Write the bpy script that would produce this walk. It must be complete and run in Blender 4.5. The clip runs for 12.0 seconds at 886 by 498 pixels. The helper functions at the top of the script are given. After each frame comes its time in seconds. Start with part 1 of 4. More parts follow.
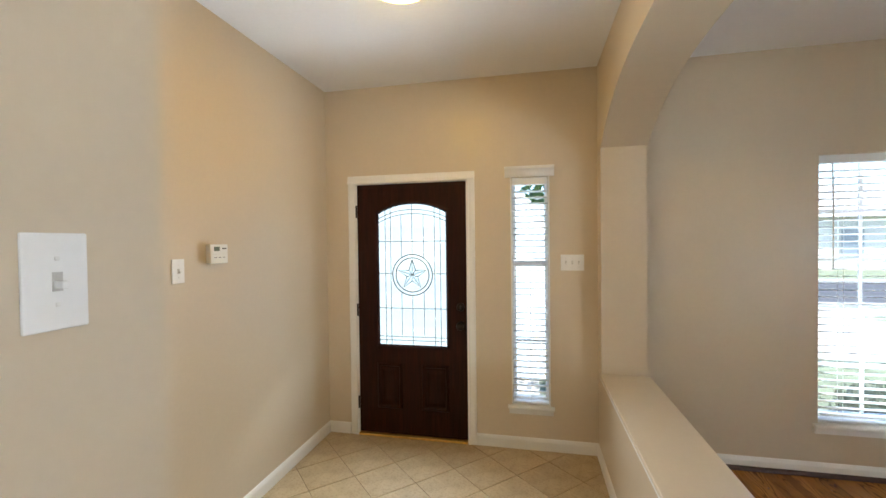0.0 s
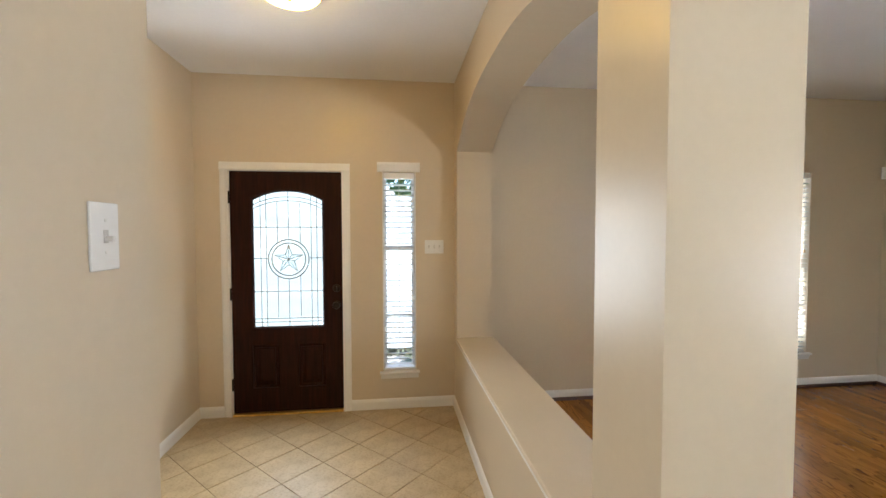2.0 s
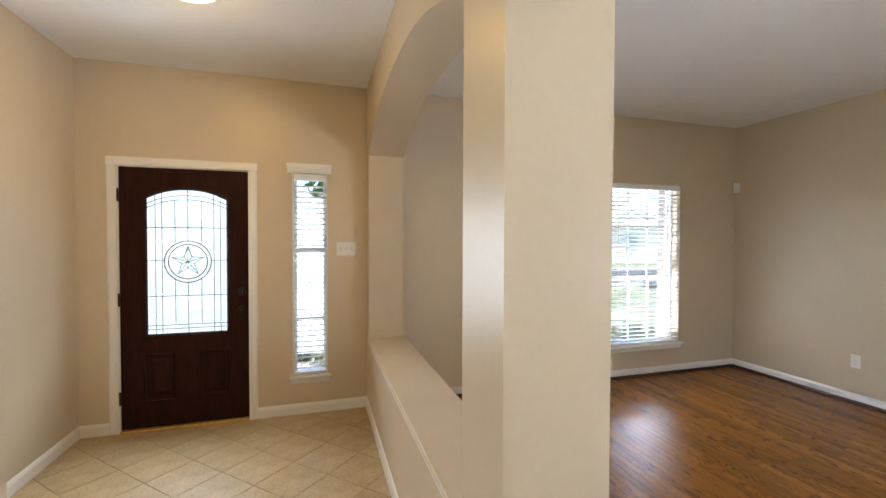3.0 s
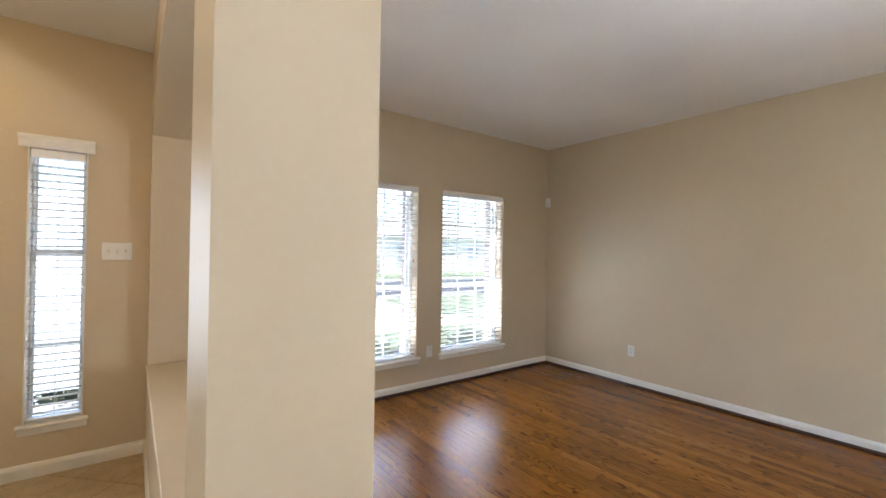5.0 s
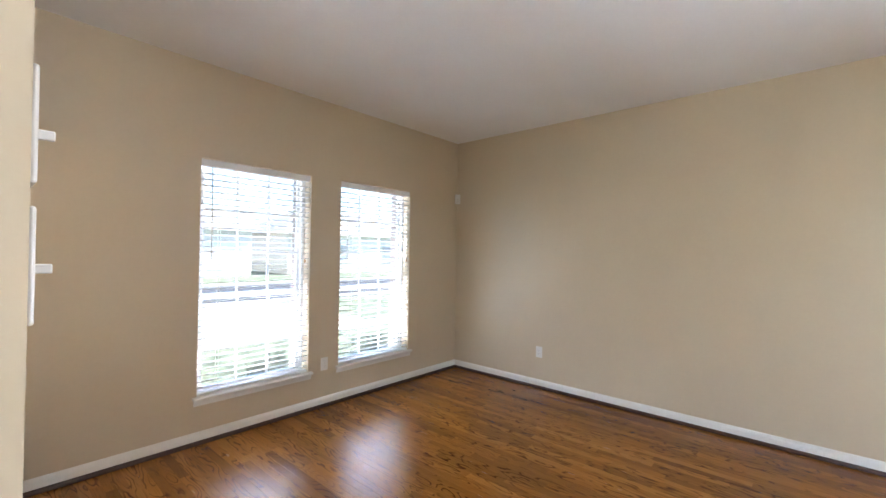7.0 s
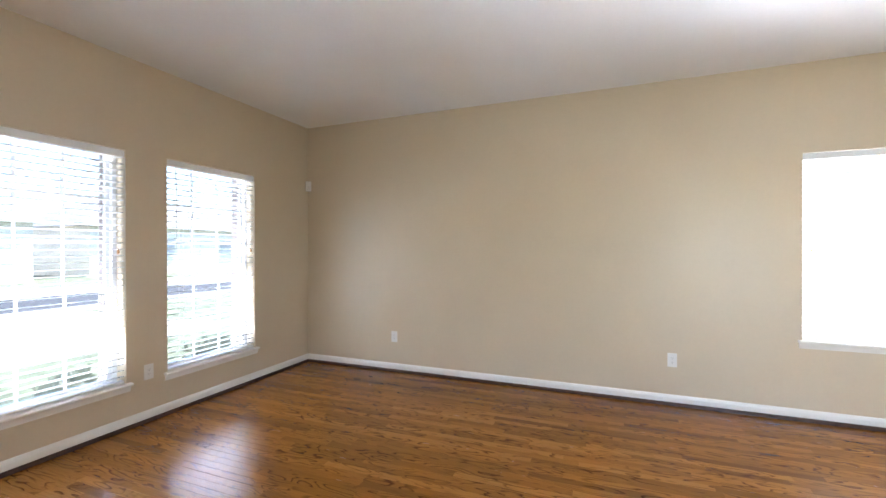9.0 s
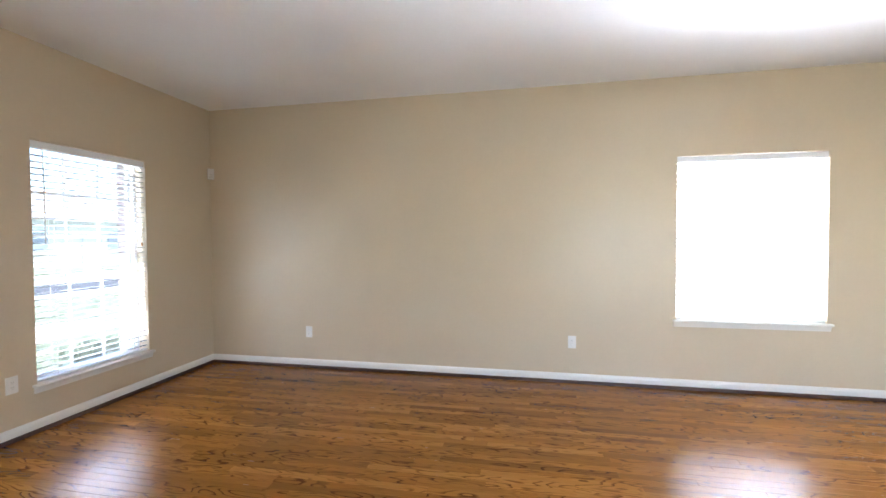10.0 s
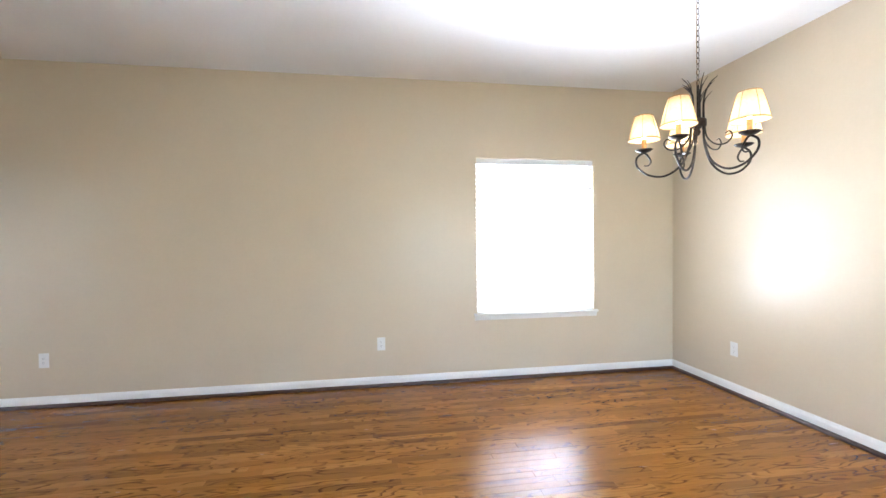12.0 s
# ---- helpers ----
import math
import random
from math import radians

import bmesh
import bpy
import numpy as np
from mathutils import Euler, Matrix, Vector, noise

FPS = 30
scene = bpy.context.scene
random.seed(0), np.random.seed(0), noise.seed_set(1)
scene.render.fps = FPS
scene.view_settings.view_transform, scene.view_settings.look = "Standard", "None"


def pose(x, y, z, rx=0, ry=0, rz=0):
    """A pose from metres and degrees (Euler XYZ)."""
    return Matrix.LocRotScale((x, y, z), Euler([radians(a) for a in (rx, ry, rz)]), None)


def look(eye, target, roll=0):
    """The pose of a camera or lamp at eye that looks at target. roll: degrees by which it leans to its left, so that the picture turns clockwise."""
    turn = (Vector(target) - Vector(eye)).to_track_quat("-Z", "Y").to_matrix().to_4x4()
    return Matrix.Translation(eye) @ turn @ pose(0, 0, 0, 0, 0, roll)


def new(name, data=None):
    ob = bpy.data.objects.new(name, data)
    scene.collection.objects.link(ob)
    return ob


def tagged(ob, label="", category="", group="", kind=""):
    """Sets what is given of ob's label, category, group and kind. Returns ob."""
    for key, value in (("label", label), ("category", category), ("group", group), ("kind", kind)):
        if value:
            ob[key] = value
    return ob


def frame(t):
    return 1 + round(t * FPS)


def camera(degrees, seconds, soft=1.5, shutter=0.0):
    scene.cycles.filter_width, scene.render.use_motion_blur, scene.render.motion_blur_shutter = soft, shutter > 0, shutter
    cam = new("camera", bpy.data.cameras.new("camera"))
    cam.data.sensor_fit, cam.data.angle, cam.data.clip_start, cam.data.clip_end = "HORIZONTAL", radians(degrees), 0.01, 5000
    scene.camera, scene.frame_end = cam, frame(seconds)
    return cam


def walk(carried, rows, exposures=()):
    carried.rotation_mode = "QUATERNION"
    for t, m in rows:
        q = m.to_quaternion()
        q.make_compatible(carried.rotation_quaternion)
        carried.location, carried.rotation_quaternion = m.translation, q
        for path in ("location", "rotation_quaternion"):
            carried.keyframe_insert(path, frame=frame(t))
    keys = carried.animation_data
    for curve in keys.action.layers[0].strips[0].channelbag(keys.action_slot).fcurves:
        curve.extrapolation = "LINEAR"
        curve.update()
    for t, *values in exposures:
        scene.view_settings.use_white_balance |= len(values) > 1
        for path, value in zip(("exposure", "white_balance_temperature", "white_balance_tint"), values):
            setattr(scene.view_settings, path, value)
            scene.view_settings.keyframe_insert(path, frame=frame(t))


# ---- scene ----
cam = camera(93.7, 12.0)
PATH = [
    (0, (-0.066, 0.215, 1.58), (-0.487, 2.17, 1.544), -0.7),
    (0.5, (-0.129, 0.064, 1.576), (-0.39, 2.046, 1.505), -0.5),
    (1, (-0.161, -0.057, 1.557), (-0.252, 1.939, 1.473), -0.3),
    (1.5, (-0.149, -0.147, 1.542), (-0.079, 1.85, 1.458), -0.2),
    (2, (-0.139, -0.209, 1.541), (0.101, 1.775, 1.46), -0.1),
    (2.5, (-0.083, -0.264, 1.539), (0.323, 1.693, 1.464), -0.0),
    (3, (-0.02, -0.336, 1.496), (0.557, 1.578, 1.452), 0.2),
    (5, (0.296, -0.208, 1.444), (1.496, 1.392, 1.459), 0.9),
    (5.5, (0.404, -0.106, 1.444), (1.7, 1.418, 1.463), 1.1),
    (6, (0.545, -0.062, 1.428), (1.9, 1.408, 1.457), 0.8),
    (6.5, (0.668, -0.012, 1.455), (2.082, 1.402, 1.474), 0.9),
    (8.5, (0.642, 0.039, 1.377), (2.427, 0.942, 1.394), 0.1),
    (9, (0.634, 0.001, 1.374), (2.493, 0.739, 1.368), -0.1),
    (9.5, (0.624, -0.056, 1.379), (2.54, 0.517, 1.35), -0.2),
    (10, (0.624, -0.069, 1.394), (2.587, 0.314, 1.34), -0.3),
    (10.5, (0.677, -0.13, 1.37), (2.664, 0.084, 1.315), -0.3),
    (11, (0.755, -0.221, 1.359), (2.754, -0.182, 1.304), -0.4),
    (11.5, (0.83, -0.324, 1.341), (2.824, -0.465, 1.29), -0.5),
    (12, (0.879, -0.5, 1.32), (2.854, -0.809, 1.288), -0.6),
]
SKY, SUN, LAMP, BULB = 0.10, 3.0, 2.8, 6.0
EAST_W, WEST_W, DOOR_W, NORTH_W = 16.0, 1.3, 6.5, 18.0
EXPOSURES = [(0, 4.00, 6130, 10), (3, 3.95, 6420, 13), (5, 3.99, 6330, 14), (6.5, 4.14, 6200, 14), (8.5, 4.30, 6100, 14), (12, 4.40, 5930, 13)]
walk(cam, [(t, look(eye, target, roll)) for t, eye, target, roll in PATH], EXPOSURES)

# ---- plan, in metres ----
NORTH, EAST, SOUTH, WEST, HALL, CEIL = 3.39, 4.722, -3.485, -1.735, -0.677, 2.825
HALF_A, HALF_B = 0.397, 0.698            # faces of the half wall with the arch
COL_A, COL_B, PIER = 0.553, 0.848, 3.25  # column from, column to, far pier
LEDGE, SPRING, RISE = 0.632, 2.212, 0.280
TURN = 0.803                            # where the hall wall turns into the foyer
OUT = 0.24                              # thickness of outer walls

# ---- world and sun ----
world = bpy.data.worlds.new("sky")
scene.world = world
world.use_nodes = True
wn = world.node_tree
sky = wn.nodes.new("ShaderNodeTexSky")
sky.sky_type, sky.sun_disc = "NISHITA", False
sky.sun_elevation, sky.sun_rotation = radians(52), radians(112)
wn.links.new(sky.outputs["Color"], wn.nodes["Background"].inputs["Color"])
wn.nodes["Background"].inputs["Strength"].default_value = SKY
sun = new("sun", bpy.data.lights.new("sun", "SUN"))
sun.data.energy, sun.data.angle, sun.data.color = SUN, radians(0.5), (1.0, 0.95, 0.87)
sun.matrix_world = look((12 * math.sin(radians(112)), 12 * math.cos(radians(112)), 12 * math.tan(radians(52))), (0, 0, 0))


def sky_lamp(name, eye, target, wide, high, watts, colour):
    """An added area lamp outside the glass, standing in for one window's daylight."""
    lamp = new(name, bpy.data.lights.new(name, "AREA"))
    lamp.data.shape, lamp.data.size, lamp.data.size_y = "RECTANGLE", wide, high
    lamp.data.energy, lamp.data.color = watts, colour
    lamp.matrix_world = look(eye, target)


sky_lamp("daylight_east", (EAST + 0.85, -2.15, 1.00), (EAST + 0.03, -1.62, 1.72), 1.25, 1.2, EAST_W, (0.85, 0.93, 1.0))
# fill from behind the walk, through an added window that is never in view
sky_lamp("fill_west", (HALL - 0.50, -2.10, 0.80), (HALL + 0.50, -1.90, 1.90), 1.90, 0.7, WEST_W, (0.93, 0.96, 1.0))
sky_lamp("daylight_door", (-1.0145, NORTH + 0.32, 1.30), (-1.0145, 0, 0.85), 0.90, 1.45, DOOR_W, (0.86, 0.95, 1.0))
# added lamps hidden below the sills, aimed up to brighten slats and ceiling
for x in (2.216, 3.444):
    sky_lamp("daylight_north", (x, NORTH + 0.52, 0.02), (x, NORTH - 0.28, 1.60), 0.95, 0.42, NORTH_W, (0.86, 0.93, 1.0))
sky_lamp("daylight_sidelight", (-0.084, NORTH + 0.45, 1.15), (-0.084, 0, 1.15), 0.5, 1.5, 0.8, (0.86, 0.93, 1.0))


# ---- materials ----
def material(name):
    m = bpy.data.materials.new(name)
    m.use_nodes = True
    return m, m.node_tree, m.node_tree.nodes["Principled BSDF"]


def node(nt, kind, **values):
    n = nt.nodes.new(kind)
    for key, value in values.items():
        n.inputs[key].default_value = value
    return n


def ramp(nt, fac, stops):
    n = nt.nodes.new("ShaderNodeValToRGB")
    el = n.color_ramp.elements
    while len(el) < len(stops):
        el.new(0.5)
    for e, (p, c) in zip(el, stops):
        e.position, e.color = p, (*c, 1)
    nt.links.new(fac, n.inputs["Fac"])
    return n.outputs["Color"]


def coords(nt, scale=(1, 1, 1), shift=None, kind="Object"):
    tc, mp = nt.nodes.new("ShaderNodeTexCoord"), nt.nodes.new("ShaderNodeMapping")
    mp.inputs["Scale"].default_value = scale
    nt.links.new(tc.outputs[kind], mp.inputs["Vector"])
    if shift is not None:
        nt.links.new(shift, mp.inputs["Location"])
    return mp.outputs["Vector"]


def blend(nt, a, b, fac, mode="MIX"):
    n = nt.nodes.new("ShaderNodeMix")
    n.data_type, n.blend_type = "RGBA", mode
    for socket, value in ((n.inputs[0], fac), (n.inputs[6], a), (n.inputs[7], b)):
        if isinstance(value, bpy.types.NodeSocket):
            nt.links.new(value, socket)
        elif isinstance(value, tuple):
            socket.default_value = (*value, 1)
        else:
            socket.default_value = value
    return n.outputs[2]


def bump(nt, bs, height, strength, distance=0.002):
    b = node(nt, "ShaderNodeBump", Strength=strength, Distance=distance)
    nt.links.new(height, b.inputs["Height"])
    nt.links.new(b.outputs["Normal"], bs.inputs["Normal"])


def noise_tex(nt, vec, scale, detail=4, rough=0.5):
    n = node(nt, "ShaderNodeTexNoise", Scale=scale, Detail=detail, Roughness=rough)
    nt.links.new(vec, n.inputs["Vector"])
    return n.outputs["Fac"]


def painted(name, colour, rough=0.5, peel=0.25, vary=0.05, grain=260):
    """Rolled paint: slight patchiness, orange-peel relief."""
    m, nt, bs = material(name)
    v = coords(nt)
    lo, hi = (tuple(c * (1 - vary) for c in colour), tuple(min(1, c * (1 + vary)) for c in colour))
    big = ramp(nt, noise_tex(nt, v, 1.7, 5), ((0.3, lo), (0.7, hi)))
    small = ramp(nt, noise_tex(nt, v, 45, 3), ((0.35, (0.982,) * 3), (0.65, (1, 1, 1))))
    nt.links.new(blend(nt, big, small, 1.0, "MULTIPLY"), bs.inputs["Base Color"])
    bs.inputs["Roughness"].default_value = rough
    bump(nt, bs, noise_tex(nt, v, grain, 2), peel, 0.0012)
    return m


def plain(name, colour, rough=0.4, metal=0.0, vary=0.12, scale=60):
    m, nt, bs = material(name)
    v = coords(nt)
    lo, hi = tuple(c * (1 - vary) for c in colour), tuple(min(1, c * (1 + vary)) for c in colour)
    nt.links.new(ramp(nt, noise_tex(nt, v, scale, 4), ((0.3, lo), (0.7, hi))), bs.inputs["Base Color"])
    bs.inputs["Roughness"].default_value, bs.inputs["Metallic"].default_value = rough, metal
    return m


def oak(name, per_island):
    """Stained strip oak: tone per board, cathedral figure, dark pores, satin finish."""
    m, nt, bs = material(name)
    if per_island:
        rnd = nt.nodes.new("ShaderNodeNewGeometry").outputs["Random Per Island"]
    else:
        rnd = nt.nodes.new("ShaderNodeObjectInfo").outputs["Random"]
    mul = nt.nodes.new("ShaderNodeMath")
    mul.operation = "MULTIPLY"
    mul.inputs[1].default_value = 37.0
    nt.links.new(rnd, mul.inputs[0])
    comb = nt.nodes.new("ShaderNodeCombineXYZ")
    for k in range(3):
        nt.links.new(mul.outputs[0], comb.inputs[k])
    v = coords(nt, (1, 0.2, 1), comb.outputs[0])
    tone = ramp(nt, rnd, ((0.0, (0.20, 0.077, 0.013)), (0.2, (0.265, 0.105, 0.017)), (0.7, (0.325, 0.134, 0.022)), (1.0, (0.40, 0.174, 0.032))))
    # cathedral figure: contour lines of a stretched noise
    lines = nt.nodes.new("ShaderNodeMath")
    lines.operation = "MULTIPLY"
    lines.inputs[1].default_value = 9.0
    nt.links.new(noise_tex(nt, v, 12, 1.6, 0.45), lines.inputs[0])
    fract = nt.nodes.new("ShaderNodeMath")
    fract.operation = "FRACT"
    nt.links.new(lines.outputs[0], fract.inputs[0])
    figure = ramp(nt, fract.outputs[0], ((0.0, (0.9, 0.88, 0.85)), (0.07, (0.30, 0.22, 0.17)), (0.17, (0.48, 0.40, 0.33)), (0.34, (1, 1, 1)), (1.0, (1.05, 1.04, 1.0))))
    patch = ramp(nt, noise_tex(nt, coords(nt, (1, 0.25, 1), comb.outputs[0]), 8, 2), ((0.42, (0.08,) * 3), (0.56, (1.0,) * 3)))
    col = blend(nt, tone, figure, patch, "MULTIPLY")
    pores = ramp(nt, noise_tex(nt, coords(nt, (1, 0.03, 1), comb.outputs[0]), 260, 3), ((0.36, (0.66, 0.62, 0.58)), (0.54, (1, 1, 1))))
    col = blend(nt, col, pores, 0.45, "MULTIPLY")
    flecks = ramp(nt, noise_tex(nt, coords(nt, (1, 0.09, 1), comb.outputs[0]), 75, 2), ((0.27, (0.42, 0.35, 0.29)), (0.40, (1, 1, 1))))
    col = blend(nt, col, flecks, 0.4, "MULTIPLY")
    wear = ramp(nt, noise_tex(nt, v, 2.2, 4), ((0.3, (0.86, 0.85, 0.84)), (0.7, (1.1, 1.08, 1.05))))
    nt.links.new(blend(nt, col, wear, 0.8, "MULTIPLY"), bs.inputs["Base Color"])
    bs.inputs["Coat Weight"].default_value, bs.inputs["Coat Roughness"].default_value = 0.0, 0.18
    bs.inputs["Specular IOR Level"].default_value = 0.25
    rr = nt.nodes.new("ShaderNodeMapRange")
    rr.inputs["To Min"].default_value, rr.inputs["To Max"].default_value = 0.17, 0.31
    nt.links.new(noise_tex(nt, v, 30, 3), rr.inputs["Value"])
    nt.links.new(rr.outputs[0], bs.inputs["Roughness"])
    bump(nt, bs, noise_tex(nt, coords(nt, (1, 0.05, 1), comb.outputs[0]), 120, 3), 0.012, 0.001)
    return m


def ceramic():
    """Mottled beige floor tile with a tone of its own for each tile."""
    m, nt, bs = material("beige_ceramic_tile")
    rnd = nt.nodes.new("ShaderNodeObjectInfo").outputs["Random"]
    v = coords(nt)
    tone = ramp(nt, rnd, ((0, (0.47, 0.365, 0.22)), (1, (0.52, 0.41, 0.255))))
    cloud = ramp(nt, noise_tex(nt, v, 7, 6, 0.6), ((0.3, (0.82, 0.8, 0.77)), (0.7, (1.1, 1.1, 1.1))))
    fleck = ramp(nt, noise_tex(nt, v, 70, 3), ((0.36, (0.78, 0.74, 0.68)), (0.5, (1, 1, 1))))
    col = blend(nt, blend(nt, tone, cloud, 1.0, "MULTIPLY"), fleck, 0.6, "MULTIPLY")
    nt.links.new(col, bs.inputs["Base Color"])
    bs.inputs["Roughness"].default_value = 0.36
    bump(nt, bs, noise_tex(nt, v, 18, 5), 0.25, 0.002)
    return m


def mahogany():
    m, nt, bs = material("dark_mahogany")
    v = coords(nt, (1, 1, 0.07))
    streak = ramp(nt, noise_tex(nt, v, 55, 5), ((0.3, (0.014, 0.0030, 0.0013)), (0.55, (0.023, 0.0048, 0.0018)), (0.75, (0.036, 0.0076, 0.0028))))
    nt.links.new(streak, bs.inputs["Base Color"])
    bs.inputs["Roughness"].default_value, bs.inputs["Specular IOR Level"].default_value = 0.5, 0.16
    bump(nt, bs, noise_tex(nt, v, 160, 3), 0.12, 0.001)
    return m


def glass(name, rough=0.0, tint=(1, 1, 1), ripple=0.0, scale=14):
    m, nt, bs = material(name)
    bs.inputs["Base Color"].default_value = (*tint, 1)
    bs.inputs["Transmission Weight"].default_value = 1.0
    bs.inputs["Roughness"].default_value = rough
    bs.inputs["IOR"].default_value = 1.02 if ripple == 0 else 1.12
    if ripple:
        bump(nt, bs, noise_tex(nt, coords(nt), scale, 3), ripple, 0.01)
    return m


def glow(name, colour, strength):
    m, nt, bs = material(name)
    bs.inputs["Base Color"].default_value = (*colour, 1)
    bs.inputs["Emission Color"].default_value = (*colour, 1)
    bs.inputs["Emission Strength"].default_value = strength
    bs.inputs["Roughness"].default_value = 0.3
    return m


def fabric():
    m, nt, bs = material("cream_parchment")
    v = coords(nt)
    col = ramp(nt, noise_tex(nt, v, 60, 4), ((0.3, (0.78, 0.66, 0.45)), (0.7, (0.9, 0.8, 0.6))))
    tr = nt.nodes.new("ShaderNodeBsdfTranslucent")
    mix = nt.nodes.new("ShaderNodeMixShader")
    mix.inputs[0].default_value = 0.6
    nt.links.new(col, bs.inputs["Base Color"])
    nt.links.new(col, tr.inputs["Color"])
    bs.inputs["Roughness"].default_value = 0.8
    nt.links.new(bs.outputs[0], mix.inputs[1])
    nt.links.new(tr.outputs[0], mix.inputs[2])
    nt.links.new(mix.outputs[0], nt.nodes["Material Output"].inputs["Surface"])
    return m


def slat_vinyl():
    """White blind slats that let a little light through."""
    m = painted("white_faux_wood", (0.86, 0.86, 0.86), 0.35, 0.1, 0.02)
    nt = m.node_tree
    tr = nt.nodes.new("ShaderNodeBsdfTranslucent")
    tr.inputs["Color"].default_value = (0.86, 0.88, 0.9, 1)
    mix = nt.nodes.new("ShaderNodeMixShader")
    mix.inputs[0].default_value = 0.32
    nt.links.new(nt.nodes["Principled BSDF"].outputs[0], mix.inputs[1])
    nt.links.new(tr.outputs[0], mix.inputs[2])
    nt.links.new(mix.outputs[0], nt.nodes["Material Output"].inputs["Surface"])
    return m


def leaves(name, a, b):
    m, nt, bs = material(name)
    rnd = nt.nodes.new("ShaderNodeNewGeometry").outputs["Random Per Island"]
    col = ramp(nt, rnd, ((0, a), (1, b)))
    tr = nt.nodes.new("ShaderNodeBsdfTranslucent")
    mix = nt.nodes.new("ShaderNodeMixShader")
    mix.inputs[0].default_value = 0.3
    nt.links.new(col, bs.inputs["Base Color"])
    nt.links.new(col, tr.inputs["Color"])
    bs.inputs["Roughness"].default_value = 0.45
    nt.links.new(bs.outputs[0], mix.inputs[1])
    nt.links.new(tr.outputs[0], mix.inputs[2])
    nt.links.new(mix.outputs[0], nt.nodes["Material Output"].inputs["Surface"])
    return m


M_WALL = painted("beige_wall_paint", (0.60, 0.502, 0.368), 0.34, 0.04, 0.02)
M_CAP = painted("cream_ledge_paint", (0.66, 0.57, 0.445), 0.4, 0.15)
M_CEIL = painted("white_ceiling_paint", (0.87, 0.87, 0.88), 0.8, 0.15, 0.02, 120)
M_TRIM = painted("white_gloss_trim", (0.80, 0.785, 0.75), 0.28, 0.05, 0.02)
M_OAK, M_OAK_REST, M_TILE, M_DOOR = oak("stained_oak", False), oak("stained_oak_rest", True), ceramic(), mahogany()
M_GROUT = painted("tan_grout", (0.40, 0.315, 0.205), 0.9, 0.5, 0.12, 400)
M_SUB = plain("dark_subfloor", (0.035, 0.018, 0.008), 0.8)
M_SHOE = plain("walnut_stain", (0.05, 0.018, 0.008), 0.35, 0, 0.3, 30)
M_SLAT = slat_vinyl()
M_CORD = plain("white_cord", (0.7, 0.69, 0.66), 0.8)
M_VINYL = painted("white_vinyl", (0.82, 0.83, 0.84), 0.35, 0.05, 0.02)
M_PLASTIC = painted("white_switch_plastic", (0.80, 0.795, 0.78), 0.25, 0.03, 0.015)
M_TOGGLE = plain("grey_white_toggle", (0.50, 0.485, 0.46), 0.35)
M_SLOT = plain("dark_slot", (0.04, 0.038, 0.035), 0.6)
M_LCD = plain("grey_green_display", (0.16, 0.19, 0.16), 0.2)
M_BRONZE = plain("oil_rubbed_bronze", (0.028, 0.020, 0.016), 0.38, 0.7, 0.4, 40)
M_IRON = plain("dark_wrought_iron", (0.035, 0.028, 0.024), 0.45, 0.6, 0.4, 50)
M_BRASS = plain("polished_brass", (0.72, 0.45, 0.12), 0.28, 0.9, 0.15, 25)
M_LEAD = plain("lead_came", (0.28, 0.29, 0.29), 0.5, 0.5, 0.3, 80)
M_PANE = glass("clear_pane")
# grey tint put into the front panes to dim the bright outdoors behind them
M_DIMMED = glass("dimmed_pane", 0.0, (0.27, 0.292, 0.315))
M_DOORGLASS = glass("rippled_door_glass", 0.08, (0.043, 0.048, 0.049), 0.35, 30)
M_BEVEL = glass("bevelled_star_glass", 0.05, (0.88, 0.95, 0.97), 0.5, 60)
M_DOME = glow("lit_alabaster_glass", (1.0, 0.60, 0.10), LAMP)
M_BULB = glow("lit_bulb", (1.0, 0.83, 0.6), BULB)
M_SHADE, M_SHADETRIM = fabric(), plain("tan_shade_binding", (0.42, 0.27, 0.12), 0.8)
M_CANDLE = plain("amber_candle_sleeve", (0.50, 0.26, 0.09), 0.5)
M_GRASS = plain("lawn", (0.15, 0.17, 0.10), 0.9, 0, 0.5, 3)
M_CONCRETE = plain("pale_concrete", (0.48, 0.46, 0.42), 0.85, 0, 0.15, 5)
M_ASPHALT = plain("asphalt", (0.055, 0.055, 0.056), 0.85, 0, 0.25, 20)
M_BRICK = plain("pale_red_brick", (0.46, 0.34, 0.29), 0.85, 0, 0.25, 25)
M_MORTAR = plain("grey_mortar", (0.42, 0.39, 0.35), 0.9)
M_SIDING = painted("cream_siding", (0.70, 0.66, 0.58), 0.7, 0.2)
M_ROOF = plain("grey_shingle", (0.30, 0.29, 0.28), 0.9, 0, 0.3, 12)
M_DARKGLASS = plain("curtained_window_glass", (0.30, 0.33, 0.36), 0.08)
M_BARK = plain("grey_bark", (0.16, 0.12, 0.09), 0.9, 0, 0.35, 25)
M_LEAF = leaves("shrub_leaves", (0.15, 0.17, 0.12), (0.25, 0.27, 0.20))
M_TREELEAF = leaves("tree_leaves", (0.06, 0.11, 0.03), (0.15, 0.22, 0.06))


# ---- mesh helpers ----
def world_of(ob):
    if ob.parent is None:
        return ob.matrix_basis.copy()
    return world_of(ob.parent) @ ob.matrix_parent_inverse @ ob.matrix_basis


def under(ob, parent):
    ob.parent = parent
    ob.matrix_parent_inverse = world_of(parent).inverted()
    return ob


def mesh_of(name, bm, mat, smooth=False):
    bmesh.ops.recalc_face_normals(bm, faces=bm.faces)
    me = bpy.data.meshes.new(name)
    bm.to_mesh(me)
    bm.free()
    me.materials.append(mat)
    if smooth:
        me.polygons.foreach_set("use_smooth", [True] * len(me.polygons))
    return me


